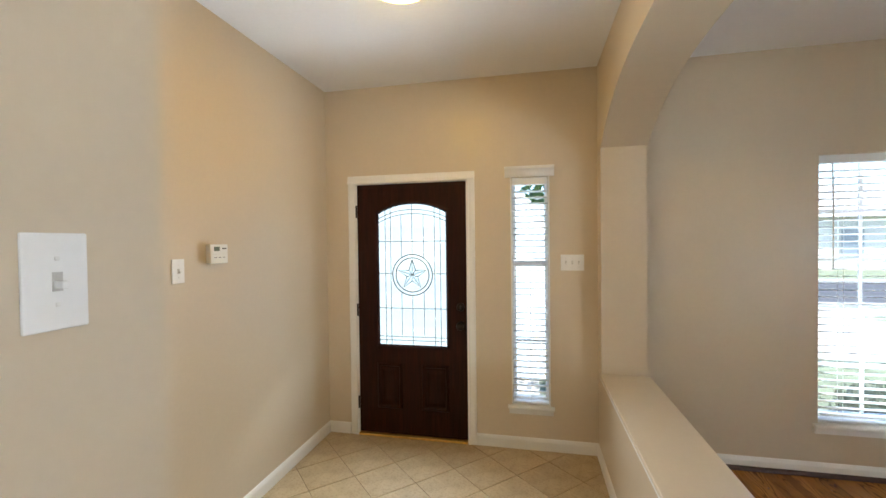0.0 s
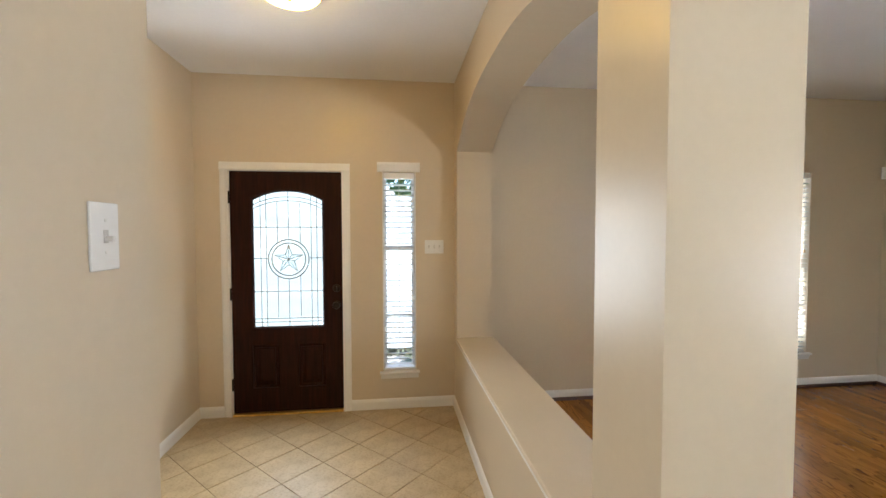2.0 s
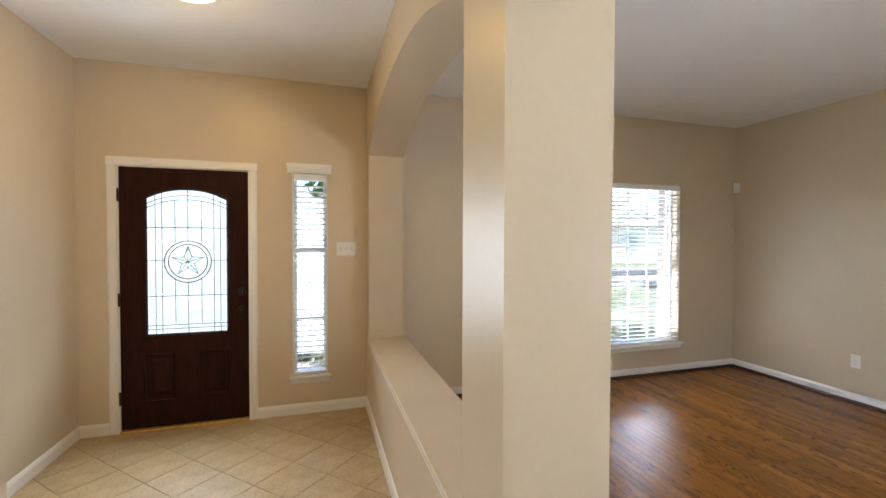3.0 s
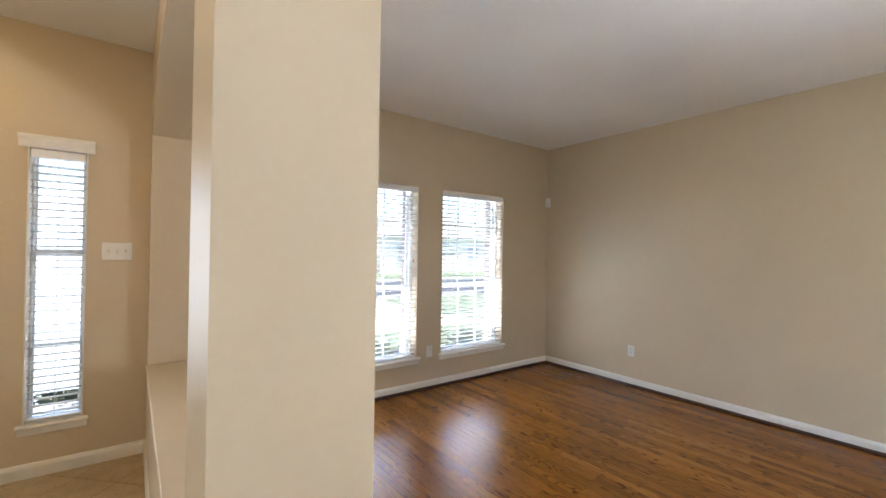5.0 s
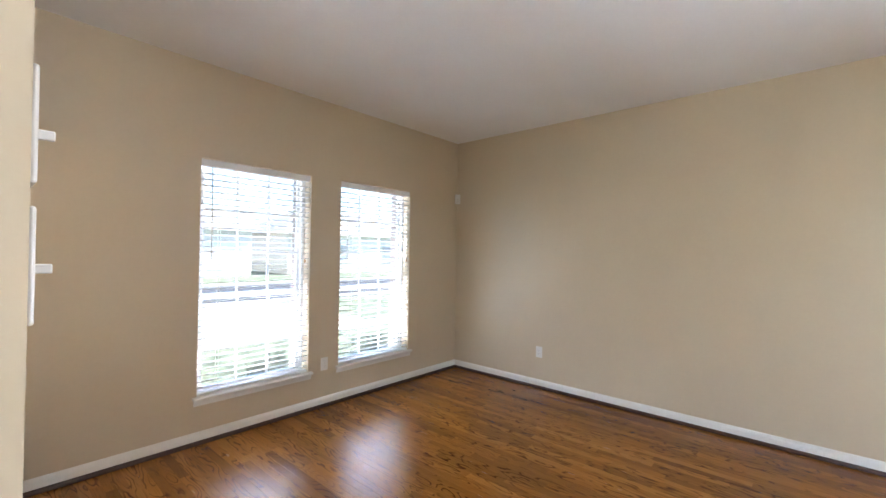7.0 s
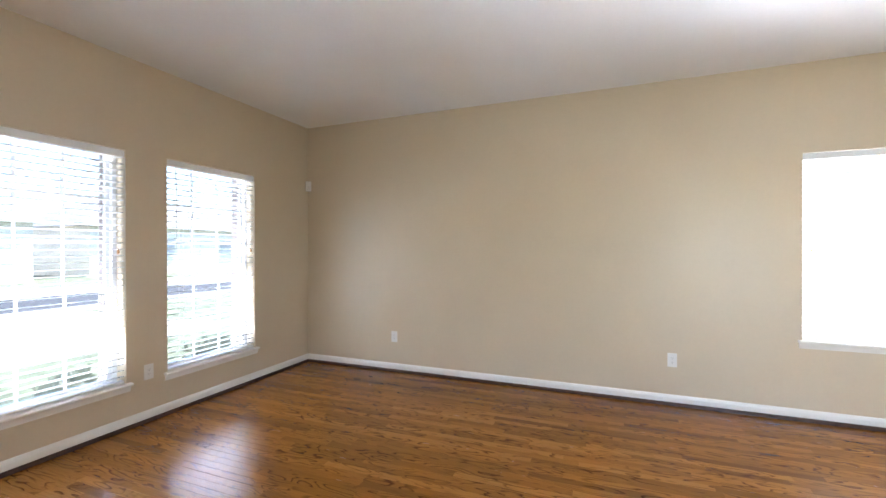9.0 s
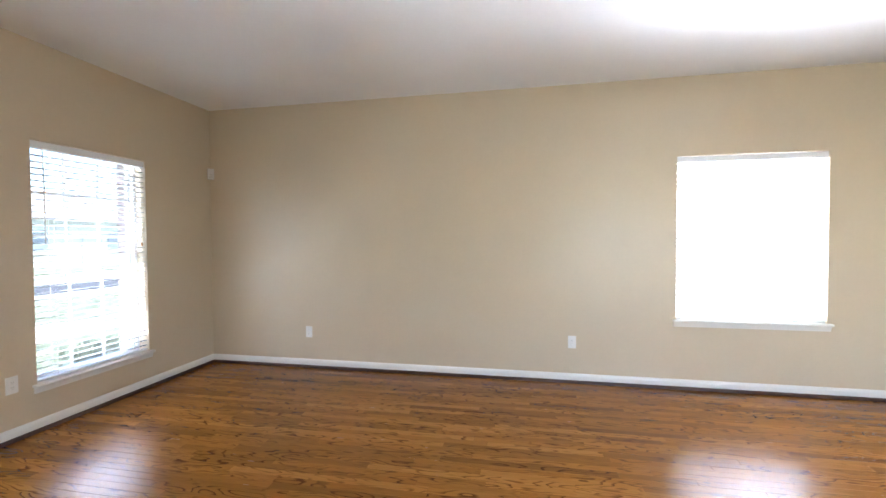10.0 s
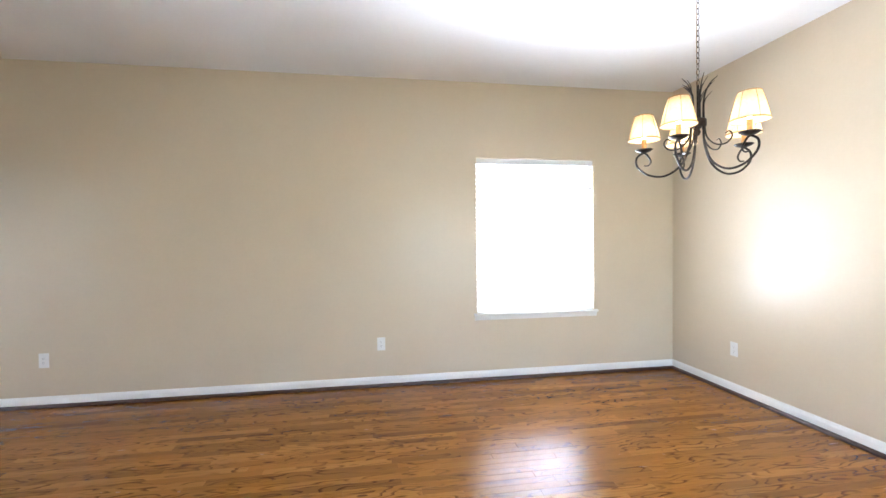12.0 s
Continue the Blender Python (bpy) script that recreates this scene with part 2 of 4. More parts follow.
def part(name, bm, mat, parent=None, label="", smooth=False):
    ob = new(name, mesh_of(name, bm, mat, smooth))
    if parent is not None:
        under(ob, parent)
    if label:
        ob["label"] = label
    return ob


def piece(name, me, parent, place, turn=0.0):
    ob = new(name, me)
    ob.matrix_basis = Matrix.Translation(place) @ Matrix.Rotation(turn, 4, "Z")
    return under(ob, parent)


def thing(name, place, label, category, group="", kind=""):
    ob = new(name)
    ob.empty_display_size = 0.1
    ob.matrix_basis = Matrix.Translation(place)
    return tagged(ob, label, category, group, kind)


def box(bm, x0, x1, y0, y1, z0, z1, bevel=0.0, seg=2):
    vs = [bm.verts.new((x, y, z)) for z in (z0, z1) for x, y in ((x0, y0), (x1, y0), (x1, y1), (x0, y1))]
    fs = [bm.faces.new([vs[i] for i in f]) for f in ((3, 2, 1, 0), (4, 5, 6, 7), (0, 1, 5, 4), (1, 2, 6, 5), (2, 3, 7, 6), (3, 0, 4, 7))]
    if bevel:
        es = list({e for f in fs for e in f.edges})
        bmesh.ops.bevel(bm, geom=es, offset=bevel, segments=seg, affect="EDGES", profile=0.5)
    return bm


def boxed(*args, **kw):
    return box(bmesh.new(), *args, **kw)


def prism(section, p0, p1, u, v):
    """A 2D section (pairs along the axes u, v) drawn from p0 to p1."""
    bm = bmesh.new()
    p0, p1, u, v = (Vector(a) for a in (p0, p1, u, v))
    a = [bm.verts.new(p0 + u * s + v * t) for s, t in section]
    b = [bm.verts.new(p1 + u * s + v * t) for s, t in section]
    n = len(section)
    for i in range(n):
        bm.faces.new((a[i], a[(i + 1) % n], b[(i + 1) % n], b[i]))
    bm.faces.new(a)
    bm.faces.new(list(reversed(b)))
    return bm


def lathe(profile, seg=24, centre=(0, 0, 0), bm=None):
    """Radius and height pairs turned about z."""
    bm = bm or bmesh.new()
    rings = []
    for r, z in profile:
        if r < 1e-5:
            rings.append([bm.verts.new((centre[0], centre[1], centre[2] + z))])
        else:
            rings.append([bm.verts.new((centre[0] + r * math.cos(2 * math.pi * k / seg), centre[1] + r * math.sin(2 * math.pi * k / seg), centre[2] + z)) for k in range(seg)])
    for a, b in zip(rings, rings[1:]):
        for k in range(seg):
            q = [a[k % len(a)], a[(k + 1) % len(a)], b[(k + 1) % len(b)], b[k % len(b)]]
            q = list(dict.fromkeys(q))
            if len(q) > 2:
                bm.faces.new(q)
    return bm


def tube(points, radius, seg=8, bm=None, taper=None):
    """A round bar along points; taper gives a factor on the radius from 0 to 1."""
    bm = bm or bmesh.new()
    pts = [Vector(p) for p in points]
    rings, n = [], len(pts)
    side = None
    for i, p in enumerate(pts):
        d = (pts[min(i + 1, n - 1)] - pts[max(i - 1, 0)]).normalized()
        if side is None:
            side = d.orthogonal().normalized()
        side = (side - d * side.dot(d)).normalized()
        up = d.cross(side)
        r = radius * (taper(i / (n - 1)) if taper else 1)
        rings.append([bm.verts.new(p + (side * math.cos(2 * math.pi * k / seg) + up * math.sin(2 * math.pi * k / seg)) * r) for k in range(seg)])
    for a, b in zip(rings, rings[1:]):
        for k in range(seg):
            bm.faces.new((a[k], a[(k + 1) % seg], b[(k + 1) % seg], b[k]))
    bm.faces.new(list(reversed(rings[0])))
    bm.faces.new(rings[-1])
    return bm


def pierced(bm, axis, f0, f1, us, vs, empty):
    """A wall slab from f0 to f1 along axis (0: x, 1: y), cut on the grid us x vs (along, up); empty(u, v) tells the openings."""
    def at(u, v, f):
        return bm.verts.new((f, u, v) if axis == 0 else (u, f, v))
    nu, nv = len(us) - 1, len(vs) - 1
    solid = lambda i, j: 0 <= i < nu and 0 <= j < nv and not empty((us[i] + us[i + 1]) / 2, (vs[j] + vs[j + 1]) / 2)
    for i in range(nu):
        for j in range(nv):
            if not solid(i, j):
                continue
            a, b, c, d = us[i], us[i + 1], vs[j], vs[j + 1]
            for f in (f0, f1):
                bm.faces.new((at(a, c, f), at(b, c, f), at(b, d, f), at(a, d, f)))
            for di, dj, e in ((-1, 0, (a, c, a, d)), (1, 0, (b, c, b, d)), (0, -1, (a, c, b, c)), (0, 1, (a, d, b, d))):
                if not solid(i + di, j + dj):
                    bm.faces.new((at(e[0], e[1], f0), at(e[2], e[3], f0), at(e[2], e[3], f1), at(e[0], e[1], f1)))
    bmesh.ops.remove_doubles(bm, verts=bm.verts, dist=1e-5)
    return bm

# ---- walls, ceiling ----
DOOR = (-1.475, -0.560, 0.0, 2.055)
SIDE = (-0.218, 0.051, 0.335, 2.058)
# unseen opening, added so that fill light can enter from the west
WIN_ADDED = (-3.1, -1.1, 0.35, 2.3)
WIN1, WIN2, WIN3 = (1.765, 2.668, 0.350, 2.118), (2.985, 3.902, 0.350, 2.118), (-2.615, -1.425, 0.640, 2.118)


def inside(*holes):
    return lambda u, v: any(a < u < b and c < v < d for a, b, c, d in holes)


def cuts(lo, hi, holes, k):
    return sorted({lo, hi, *[h[k] for h in holes], *[h[k + 1] for h in holes]})


def wall(name, axis, f0, f1, lo, hi, holes=(), mat=None, label="beige painted drywall wall"):
    bm = pierced(bmesh.new(), axis, f0, f1, cuts(lo, hi, holes, 0), sorted({0.0, CEIL, *[h[2] for h in holes], *[h[3] for h in holes]}), inside(*holes))
    return tagged(part(name, bm, mat or M_WALL), label, "wall", kind="structure")


wall("wall_north", 1, NORTH, NORTH + OUT, WEST - 0.12, EAST + OUT, (DOOR, SIDE, WIN1, WIN2))
wall("wall_east", 0, EAST, EAST + OUT, SOUTH - 0.12, NORTH, (WIN3,))
wall("wall_south", 1, SOUTH - 0.12, SOUTH, HALL - 0.12, EAST)
wall("wall_foyer_west", 0, WEST - 0.12, WEST, TURN - 0.12, NORTH)
wall("wall_foyer_south", 1, TURN - 0.12, TURN, WEST, HALL - 0.12)
wall("wall_hall_west", 0, HALL - OUT, HALL, SOUTH, TURN - 0.12, (WIN_ADDED,))
wall("wall_hall_end", 0, HALL - 0.12, HALL, TURN - 0.12, TURN)
ceiling = tagged(part("ceiling", boxed(WEST - 0.12, EAST + OUT, SOUTH - 0.12, NORTH + OUT, CEIL, CEIL + 0.12), M_CEIL), "white painted flat ceiling", "ceiling", kind="structure")


def arch_wall():
    """Half wall with column, arch and far pier."""
    bm = bmesh.new()
    mid, half = (COL_B + PIER) / 2, (PIER - COL_B) / 2
    crown = lambda y: SPRING + RISE * (1 - abs((y - mid) / half) ** 2.6)
    ys = [mid - half * math.cos(math.pi * k / 40) for k in range(41)]

    def quad(*p):
        bm.faces.new([bm.verts.new(q) for q in p])
    for x in (HALF_A, HALF_B):
        for a, b, c, d in ((COL_A, COL_B, 0, LEDGE), (COL_A, COL_B, LEDGE, SPRING), (COL_A, COL_B, SPRING, CEIL), (PIER, NORTH, 0, LEDGE), (PIER, NORTH, LEDGE, SPRING), (PIER, NORTH, SPRING, CEIL), (COL_B, PIER, 0, LEDGE)):
            quad((x, a, c), (x, b, c), (x, b, d), (x, a, d))
        for a, b in zip(ys, ys[1:]):
            quad((x, a, crown(a)), (x, b, crown(b)), (x, b, CEIL), (x, a, CEIL))
    for a, b in zip(ys, ys[1:]):
        quad((HALF_A, a, crown(a)), (HALF_B, a, crown(a)), (HALF_B, b, crown(b)), (HALF_A, b, crown(b)))
    for y, c, d in ((COL_A, 0, CEIL), (COL_B, LEDGE, SPRING), (PIER, LEDGE, SPRING)):
        quad((HALF_A, y, c), (HALF_B, y, c), (HALF_B, y, d), (HALF_A, y, d))
    quad((HALF_A, COL_B, LEDGE), (HALF_B, COL_B, LEDGE), (HALF_B, PIER, LEDGE), (HALF_A, PIER, LEDGE))
    bmesh.ops.remove_doubles(bm, verts=bm.verts, dist=1e-5)
    up = [e for e in bm.edges if len(e.link_faces) == 2 and abs(e.verts[0].co.z - e.verts[1].co.z) > 0.3 and abs(e.calc_face_angle(0)) > 1]
    bmesh.ops.bevel(bm, geom=up, offset=0.006, segments=2, affect="EDGES")
    return part("wall_arch", bm, M_WALL)


arch = tagged(arch_wall(), "beige half wall with square column and arched opening", "wall", kind="structure")
cap = part("ledge_cap", boxed(HALF_A - 0.012, HALF_B + 0.012, COL_B + 0.002, PIER - 0.002, LEDGE - 0.008, LEDGE + 0.014, bevel=0.005), M_CAP, arch, "cream painted ledge cap")
part("ledge_bead", boxed(HALF_A - 0.009, HALF_A - 0.001, COL_B + 0.002, PIER - 0.002, LEDGE - 0.026, LEDGE - 0.009, bevel=0.003), M_TRIM, arch, "thin white bead")
part("ledge_bead", boxed(HALF_B + 0.001, HALF_B + 0.009, COL_B + 0.002, PIER - 0.002, LEDGE - 0.026, LEDGE - 0.009, bevel=0.003), M_TRIM, arch)

# ---- baseboards ----
BASE = ((0, 0), (0.013, 0), (0.013, 0.064), (0.010, 0.075), (0.005, 0.086), (0, 0.090))
SHOE = ((0.0131, 0), (0.032, 0), (0.031, 0.011), (0.026, 0.021), (0.0131, 0.027))


def skirting(p0, p1, inward, shoe):
    b = tagged(part("baseboard", prism(BASE, (*p0, 0.004), (*p1, 0.004), inward, (0, 0, 1)), M_TRIM), "white painted wooden baseboard", "baseboard", kind="structure")
    if shoe:
        part("shoe_moulding", prism(SHOE, (*p0, 0.004), (*p1, 0.004), inward, (0, 0, 1)), M_SHOE, b, "dark walnut-stained quarter round")


IN_S, IN_N, IN_W, IN_E = (0, -1, 0), (0, 1, 0), (-1, 0, 0), (1, 0, 0)
skirting((HALF_B, NORTH), (EAST, NORTH), IN_S, True)
skirting((EAST, NORTH - 0.0135), (EAST, SOUTH + 0.0135), IN_W, True)
skirting((HALL, SOUTH), (EAST, SOUTH), IN_N, True)
skirting((HALF_B, COL_A - 0.0135), (HALF_B, NORTH - 0.0135), IN_E, True)
skirting((HALF_A - 0.0135, COL_A), (HALF_B, COL_A), IN_S, False)
skirting((HALF_A, COL_A), (HALF_A, NORTH - 0.0135), IN_W, False)
skirting((WEST, NORTH), (-1.5405, NORTH), IN_S, False)
skirting((-0.4995, NORTH), (HALF_A, NORTH), IN_S, False)
skirting((WEST, TURN + 0.0135), (WEST, NORTH - 0.0135), IN_E, False)
skirting((WEST, TURN), (HALL, TURN), IN_N, False)
skirting((HALL, SOUTH + 0.0135), (HALL, TURN), IN_E, False)


# ---- windows ----
STOOL = ((-0.10, 0.0), (0.034, 0.0), (0.040, 0.006), (0.040, 0.014), (0.034, 0.020), (-0.10, 0.020))
APRON = ((0, -0.045), (0.012, -0.045), (0.016, -0.030), (0.022, -0.012), (0.028, -0.0005), (0, -0.0005))


def window(name, axis, face, sign, a, b, z0, z1, columns, label, horn=0.03, rail=None, rows=(2, 3), fr=0.035, stile=0.03):
    """A single-hung window in an outer wall; sign: the way out along the axis."""
    if axis == 1:
        P = lambda u0, u1, d0, d1, c0, c1: (u0, u1, *sorted((face + sign * d0, face + sign * d1)), c0, c1)
        V = lambda u, d, z: (u, face + sign * d, z)
        along, inward = (1, 0, 0), (0, -sign, 0)
    else:
        P = lambda u0, u1, d0, d1, c0, c1: (*sorted((face + sign * d0, face + sign * d1)), u0, u1, c0, c1)
        V = lambda u, d, z: (face + sign * d, u, z)
        along, inward = (0, 1, 0), (-sign, 0, 0)
    w = thing(name, V((a + b) / 2, 0.1, z0), label, "window", kind="structure")
    d0, d1 = 0.105, 0.165
    for u0, u1, c0, c1 in ((a, a + fr, z0, z1), (b - fr, b, z0, z1), (a + fr, b - fr, z0, z0 + fr), (a + fr, b - fr, z1 - fr, z1)):
        part("window_frame", boxed(*P(u0 + 0.001, u1 - 0.001, d0, d1, c0 + 0.001, c1 - 0.001), bevel=0.003), M_VINYL, w)
    rail = rail or (z0 + z1) / 2
    spans = [(z0 + fr, rail - 0.022, 0.125, rows[0]), (rail + 0.022, z1 - fr, 0.145, rows[1])]
    part("meeting_rail", boxed(*P(a + fr, b - fr, 0.112, 0.160, rail - 0.022, rail + 0.022), bevel=0.004), M_VINYL, w)
    for c0, c1, dd, nrow in spans:
        for u0, u1, e0, e1 in ((a + fr, a + fr + stile, c0, c1), (b - fr - stile, b - fr, c0, c1)):
            part("sash_stile", boxed(*P(u0, u1, dd - 0.012, dd + 0.012, e0, e1), bevel=0.003), M_VINYL, w)
        lo, hi = a + fr + stile, b - fr - stile
        for k in range(1, columns):
            u = lo + (hi - lo) * k / columns
            part("muntin", boxed(*P(u - 0.008, u + 0.008, dd - 0.009, dd + 0.009, c0, c1)), M_VINYL, w)
        for k in range(1, nrow):
            z = c0 + (c1 - c0) * k / nrow
            part("muntin", boxed(*P(lo, hi, dd - 0.0085, dd + 0.0085, z - 0.008, z + 0.008)), M_VINYL, w)
        pane = part("pane", boxed(*P(lo - 0.004, hi + 0.004, dd - 0.002, dd + 0.002, c0, c1)), M_PANE if axis == 0 else M_DIMMED, w)
        pane.visible_shadow = False
    part("window_sill", prism(STOOL, V(a - horn, 0, z0 - 0.019), V(b + horn, 0, z0 - 0.019), inward, (0, 0, 1)), M_TRIM, w, "white painted stool")
    part("apron", prism(APRON, V(a - horn + 0.008, 0, z0 - 0.019), V(b + horn - 0.008, 0, z0 - 0.019), inward, (0, 0, 1)), M_TRIM, w)
    return w, P, V


def blind(P, V, a, b, z0, z1, axis, label, pitch=0.046, tilt=-5.0, cords=2, wand=True):
    """Two-inch slatted blind, lowered, slats open."""
    bl = thing("window_blind", V((a + b) / 2, 0.04, z0), label, "blind", "blinds in the windows")
    a, b = a + 0.004, b - 0.004
    part("headrail", boxed(*P(a, b, 0.006, 0.062, z1 - 0.058, z1 - 0.006), bevel=0.003), M_VINYL, bl, "white valance over the headrail")
    part("bottom_rail", boxed(*P(a, b, 0.014, 0.062, z0 + 0.006, z0 + 0.022), bevel=0.004), M_VINYL, bl)
    n = 5
    prof = [((k / (n - 1) - 0.5) * 0.05, 0.0018 * (1 - (2 * k / (n - 1) - 1) ** 2)) for k in range(n)]
    ring = [(s, t + 0.0019) for s, t in prof] + [(s, t - 0.0019) for s, t in reversed(prof)]
    ct, st = math.cos(radians(tilt)), math.sin(radians(tilt))
    ring = [(s * ct - t * st, s * st + t * ct) for s, t in ring]
    L = (b - a) / 2
    ax = (1, 0, 0) if axis == 1 else (0, 1, 0)
    ac = (0, 1, 0) if axis == 1 else (1, 0, 0)
    bm = prism(ring, Vector(ax) * -L, Vector(ax) * L, ac, (0, 0, 1))
    me = mesh_of("slat", bm, M_SLAT, True)
    z, k = z0 + 0.05, 0
    while z < z1 - 0.07:
        sag = random.uniform(-0.0012, 0.0012)
        piece("slat", me, bl, V((a + b) / 2, 0.038, z + sag))
        z += pitch
    for k in range(cords):
        u = a + (b - a) * ((k + 0.5) / cords if cords > 1 else 0.5) if cords != 2 else a + (b - a) * (0.16 + 0.68 * k)
        for d in (0.012, 0.064):
            part("ladder_cord", tube([V(u, d, z0 + 0.015), V(u, d, z1 - 0.05)], 0.0011, 5), M_CORD, bl)
    if wand:
        u = a + 0.075
        part("tilt_wand", tube([V(u, 0.004, z1 - 0.06), V(u, -0.006, z1 - 0.32), V(u, -0.006, z1 - 0.75)], 0.004, 6), M_CORD, bl)
        u = b - 0.05
        cord = part("lift_cord", tube([V(u, 0.003, z1 - 0.06), V(u, -0.004, z1 - 0.75)], 0.0014, 5), M_CORD, bl)
        part("tassel", lathe(((0.0, 0), (0.007, 0.002), (0.008, 0.018), (0.003, 0.035), (0, 0.036)), 8, V(u, -0.004, z1 - 0.785)), M_CANDLE, cord, "small wooden cord tassel")
    return bl


w, P, V = window("window_1", 1, NORTH, 1, *WIN1, 3, "white single-hung window with grilles", rail=1.075)
blind(P, V, *WIN1, 1, "white two-inch slatted blind, lowered with slats open")
w, P, V = window("window_2", 1, NORTH, 1, *WIN2, 3, "white single-hung window with grilles", rail=1.075)
blind(P, V, *WIN2, 1, "white two-inch slatted blind, lowered with slats open")
w, P, V = window("window_3", 0, EAST, 1, *WIN3, 3, "white single-hung window glaring with sunlight", rail=1.33)
blind(P, V, *WIN3, 0, "white slatted blind washed out by bright sun", tilt=-20.0)
w, P, V = window("window_4", 1, NORTH, 1, *SIDE, 1, "narrow white sidelight window beside the front door", horn=0.036, rail=1.40, rows=(1, 1), fr=0.014, stile=0.010)
for z in (0.80,):
    part("muntin", boxed(*P(SIDE[0] + 0.015, SIDE[1] - 0.015, 0.118, 0.132, z - 0.008, z + 0.008)), M_VINYL, w)
blind(P, V, *SIDE, 1, "narrow white slatted blind in the sidelight", cords=1, wand=False, pitch=0.046, tilt=-6.0)
CROWN = ((0, 0), (0.012, 0), (0.016, 0.018), (0.026, 0.038), (0.040, 0.056), (0.042, 0.076), (0, 0.076))
part("head_cap", prism(CROWN, (-0.268, NORTH, 2.056), (0.094, NORTH, 2.056), IN_S, (0, 0, 1)), M_TRIM, w, "white crown-moulded head cap")
for u in (SIDE[0] - 0.0085, SIDE[1] + 0.0005):
    part("side_casing", boxed(u, u + 0.008, NORTH - 0.008, NORTH, SIDE[2], 2.056, bevel=0.002), M_TRIM, w)


# added window, out of view; it only carries the west fill lamp
w, P, V = window("added_window", 0, HALL, -1, *WIN_ADDED, 4, "wide white window behind the walk", rail=1.33)


# ---- front door ----
door = thing("door_1", (-1.0175, NORTH, 0), "closed dark mahogany front door with arched leaded-glass star", "door", kind="structure")
CASE = ((0, 0), (0.020, 0), (0.020, 0.012), (0.016, 0.020), (0.014, 0.045), (0.010, 0.058), (0.006, 0.064), (0, 0.064))
part("casing", prism(CASE, (-1.4745, NORTH, 0.004), (-1.4745, NORTH, 2.0545), IN_S, (-1, 0, 0)), M_TRIM, door, "white moulded door casing")
part("casing", prism(CASE, (-0.5605, NORTH, 0.004), (-0.5605, NORTH, 2.0545), IN_S, (1, 0, 0)), M_TRIM, door, "white moulded door casing")
part("casing", prism(CASE, (-1.5385, NORTH, 2.055), (-0.4965, NORTH, 2.055), IN_S, (0, 0, 1)), M_TRIM, door, "white moulded door casing")
for x0, x1 in ((-1.4748, -1.469), (-0.566, -0.5602)):
    part("jamb", boxed(x0, x1, NORTH + 0.001, NORTH + 0.14, 0.004, 2.054), M_TRIM, door)
part("jamb", boxed(-1.469, -0.566, NORTH + 0.001, NORTH + 0.14, 2.049, 2.054), M_TRIM, door)
part("threshold", boxed(-1.4688, -0.5662, NORTH - 0.022, NORTH + 0.13, 0.004, 0.022, bevel=0.006), M_BRASS, door, "brass threshold")

GX, GW, GZ0, GZ1, GRISE = -1.0095, 0.290, 0.737, 1.822, 0.072
DY = NORTH + 0.012     # inner face of the leaf


def glass_top(x, inset=0.0):
    u = (x - GX) / GW
    return GZ1 + GRISE * (1 - abs(u) ** 2.2) - inset


def leaf_mesh():
    bm = bmesh.new()
    x0, x1, z0, z1, y0, y1 = -1.467, -0.568, 0.024, 2.047, DY, DY + 0.044
    gx0, gx1 = GX - GW, GX + GW
    xs = [gx0 + (gx1 - gx0) * k / 20 for k in range(21)]

    def quad(*p):
        bm.faces.new([bm.verts.new(q) for q in p])
    for y in (y0, y1):
        for a, b, c, d in ((x0, gx0, z0, GZ0), (x0, gx0, GZ0, GZ1), (x0, gx0, GZ1, z1), (gx1, x1, z0, GZ0), (gx1, x1, GZ0, GZ1), (gx1, x1, GZ1, z1), (gx0, gx1, z0, GZ0)):
            quad((a, y, c), (b, y, c), (b, y, d), (a, y, d))
        for a, b in zip(xs, xs[1:]):
            quad((a, y, glass_top(a)), (b, y, glass_top(b)), (b, y, z1), (a, y, z1))
    for a, b in zip(xs, xs[1:]):
        quad((a, y0, glass_top(a)), (b, y0, glass_top(b)), (b, y1, glass_top(b)), (a, y1, glass_top(a)))
    quad((gx0, y0, GZ0), (gx1, y0, GZ0), (gx1, y1, GZ0), (gx0, y1, GZ0))
    for x, c, d in ((gx0, GZ0, GZ1), (gx1, GZ0, GZ1), (x0, z0, z1), (x1, z0, z1)):
        quad((x, y0, c), (x, y0, d), (x, y1, d), (x, y1, c))
    for z in (z0, z1):
        quad((x0, y0, z), (x1, y0, z), (x1, y1, z), (x0, y1, z))
    bmesh.ops.remove_doubles(bm, verts=bm.verts, dist=1e-5)
    return bm


leaf = part("door_leaf", leaf_mesh(), M_DOOR, door, "dark mahogany panelled door leaf")
outline = [(GX - GW, GZ0), (GX + GW, GZ0)] + [(GX + GW * (1 - k / 12), glass_top(GX + GW * (1 - k / 12))) for k in range(25)]
# moulding round the light
bead = bmesh.new()
pts = [Vector((x, DY - 0.006, z)) for x, z in outline]
inner = [Vector((GX + (x - GX) * 0.955, DY + 0.010, z + (0.014 if i < 2 else -0.013))) for i, (x, z) in enumerate(outline)]
outer = [Vector((GX + (x - GX) * 1.06, DY + 0.0005, z + (-0.020 if i < 2 else 0.018))) for i, (x, z) in enumerate(outline)]
loops = [[bead.verts.new(p) for p in ring] for ring in (outer, pts, inner)]
for a, b in zip(loops, loops[1:]):
    for i in range(len(a)):
        bead.faces.new((a[i], a[(i + 1) % len(a)], b[(i + 1) % len(b)], b[i]))
part("glazing_bead", bead, M_DOOR, leaf)
gl = bmesh.new()
rings = [[gl.verts.new((x, y, z)) for x, z in outline] for y in (DY + 0.018, DY + 0.024)]
gl.faces.new(rings[0])
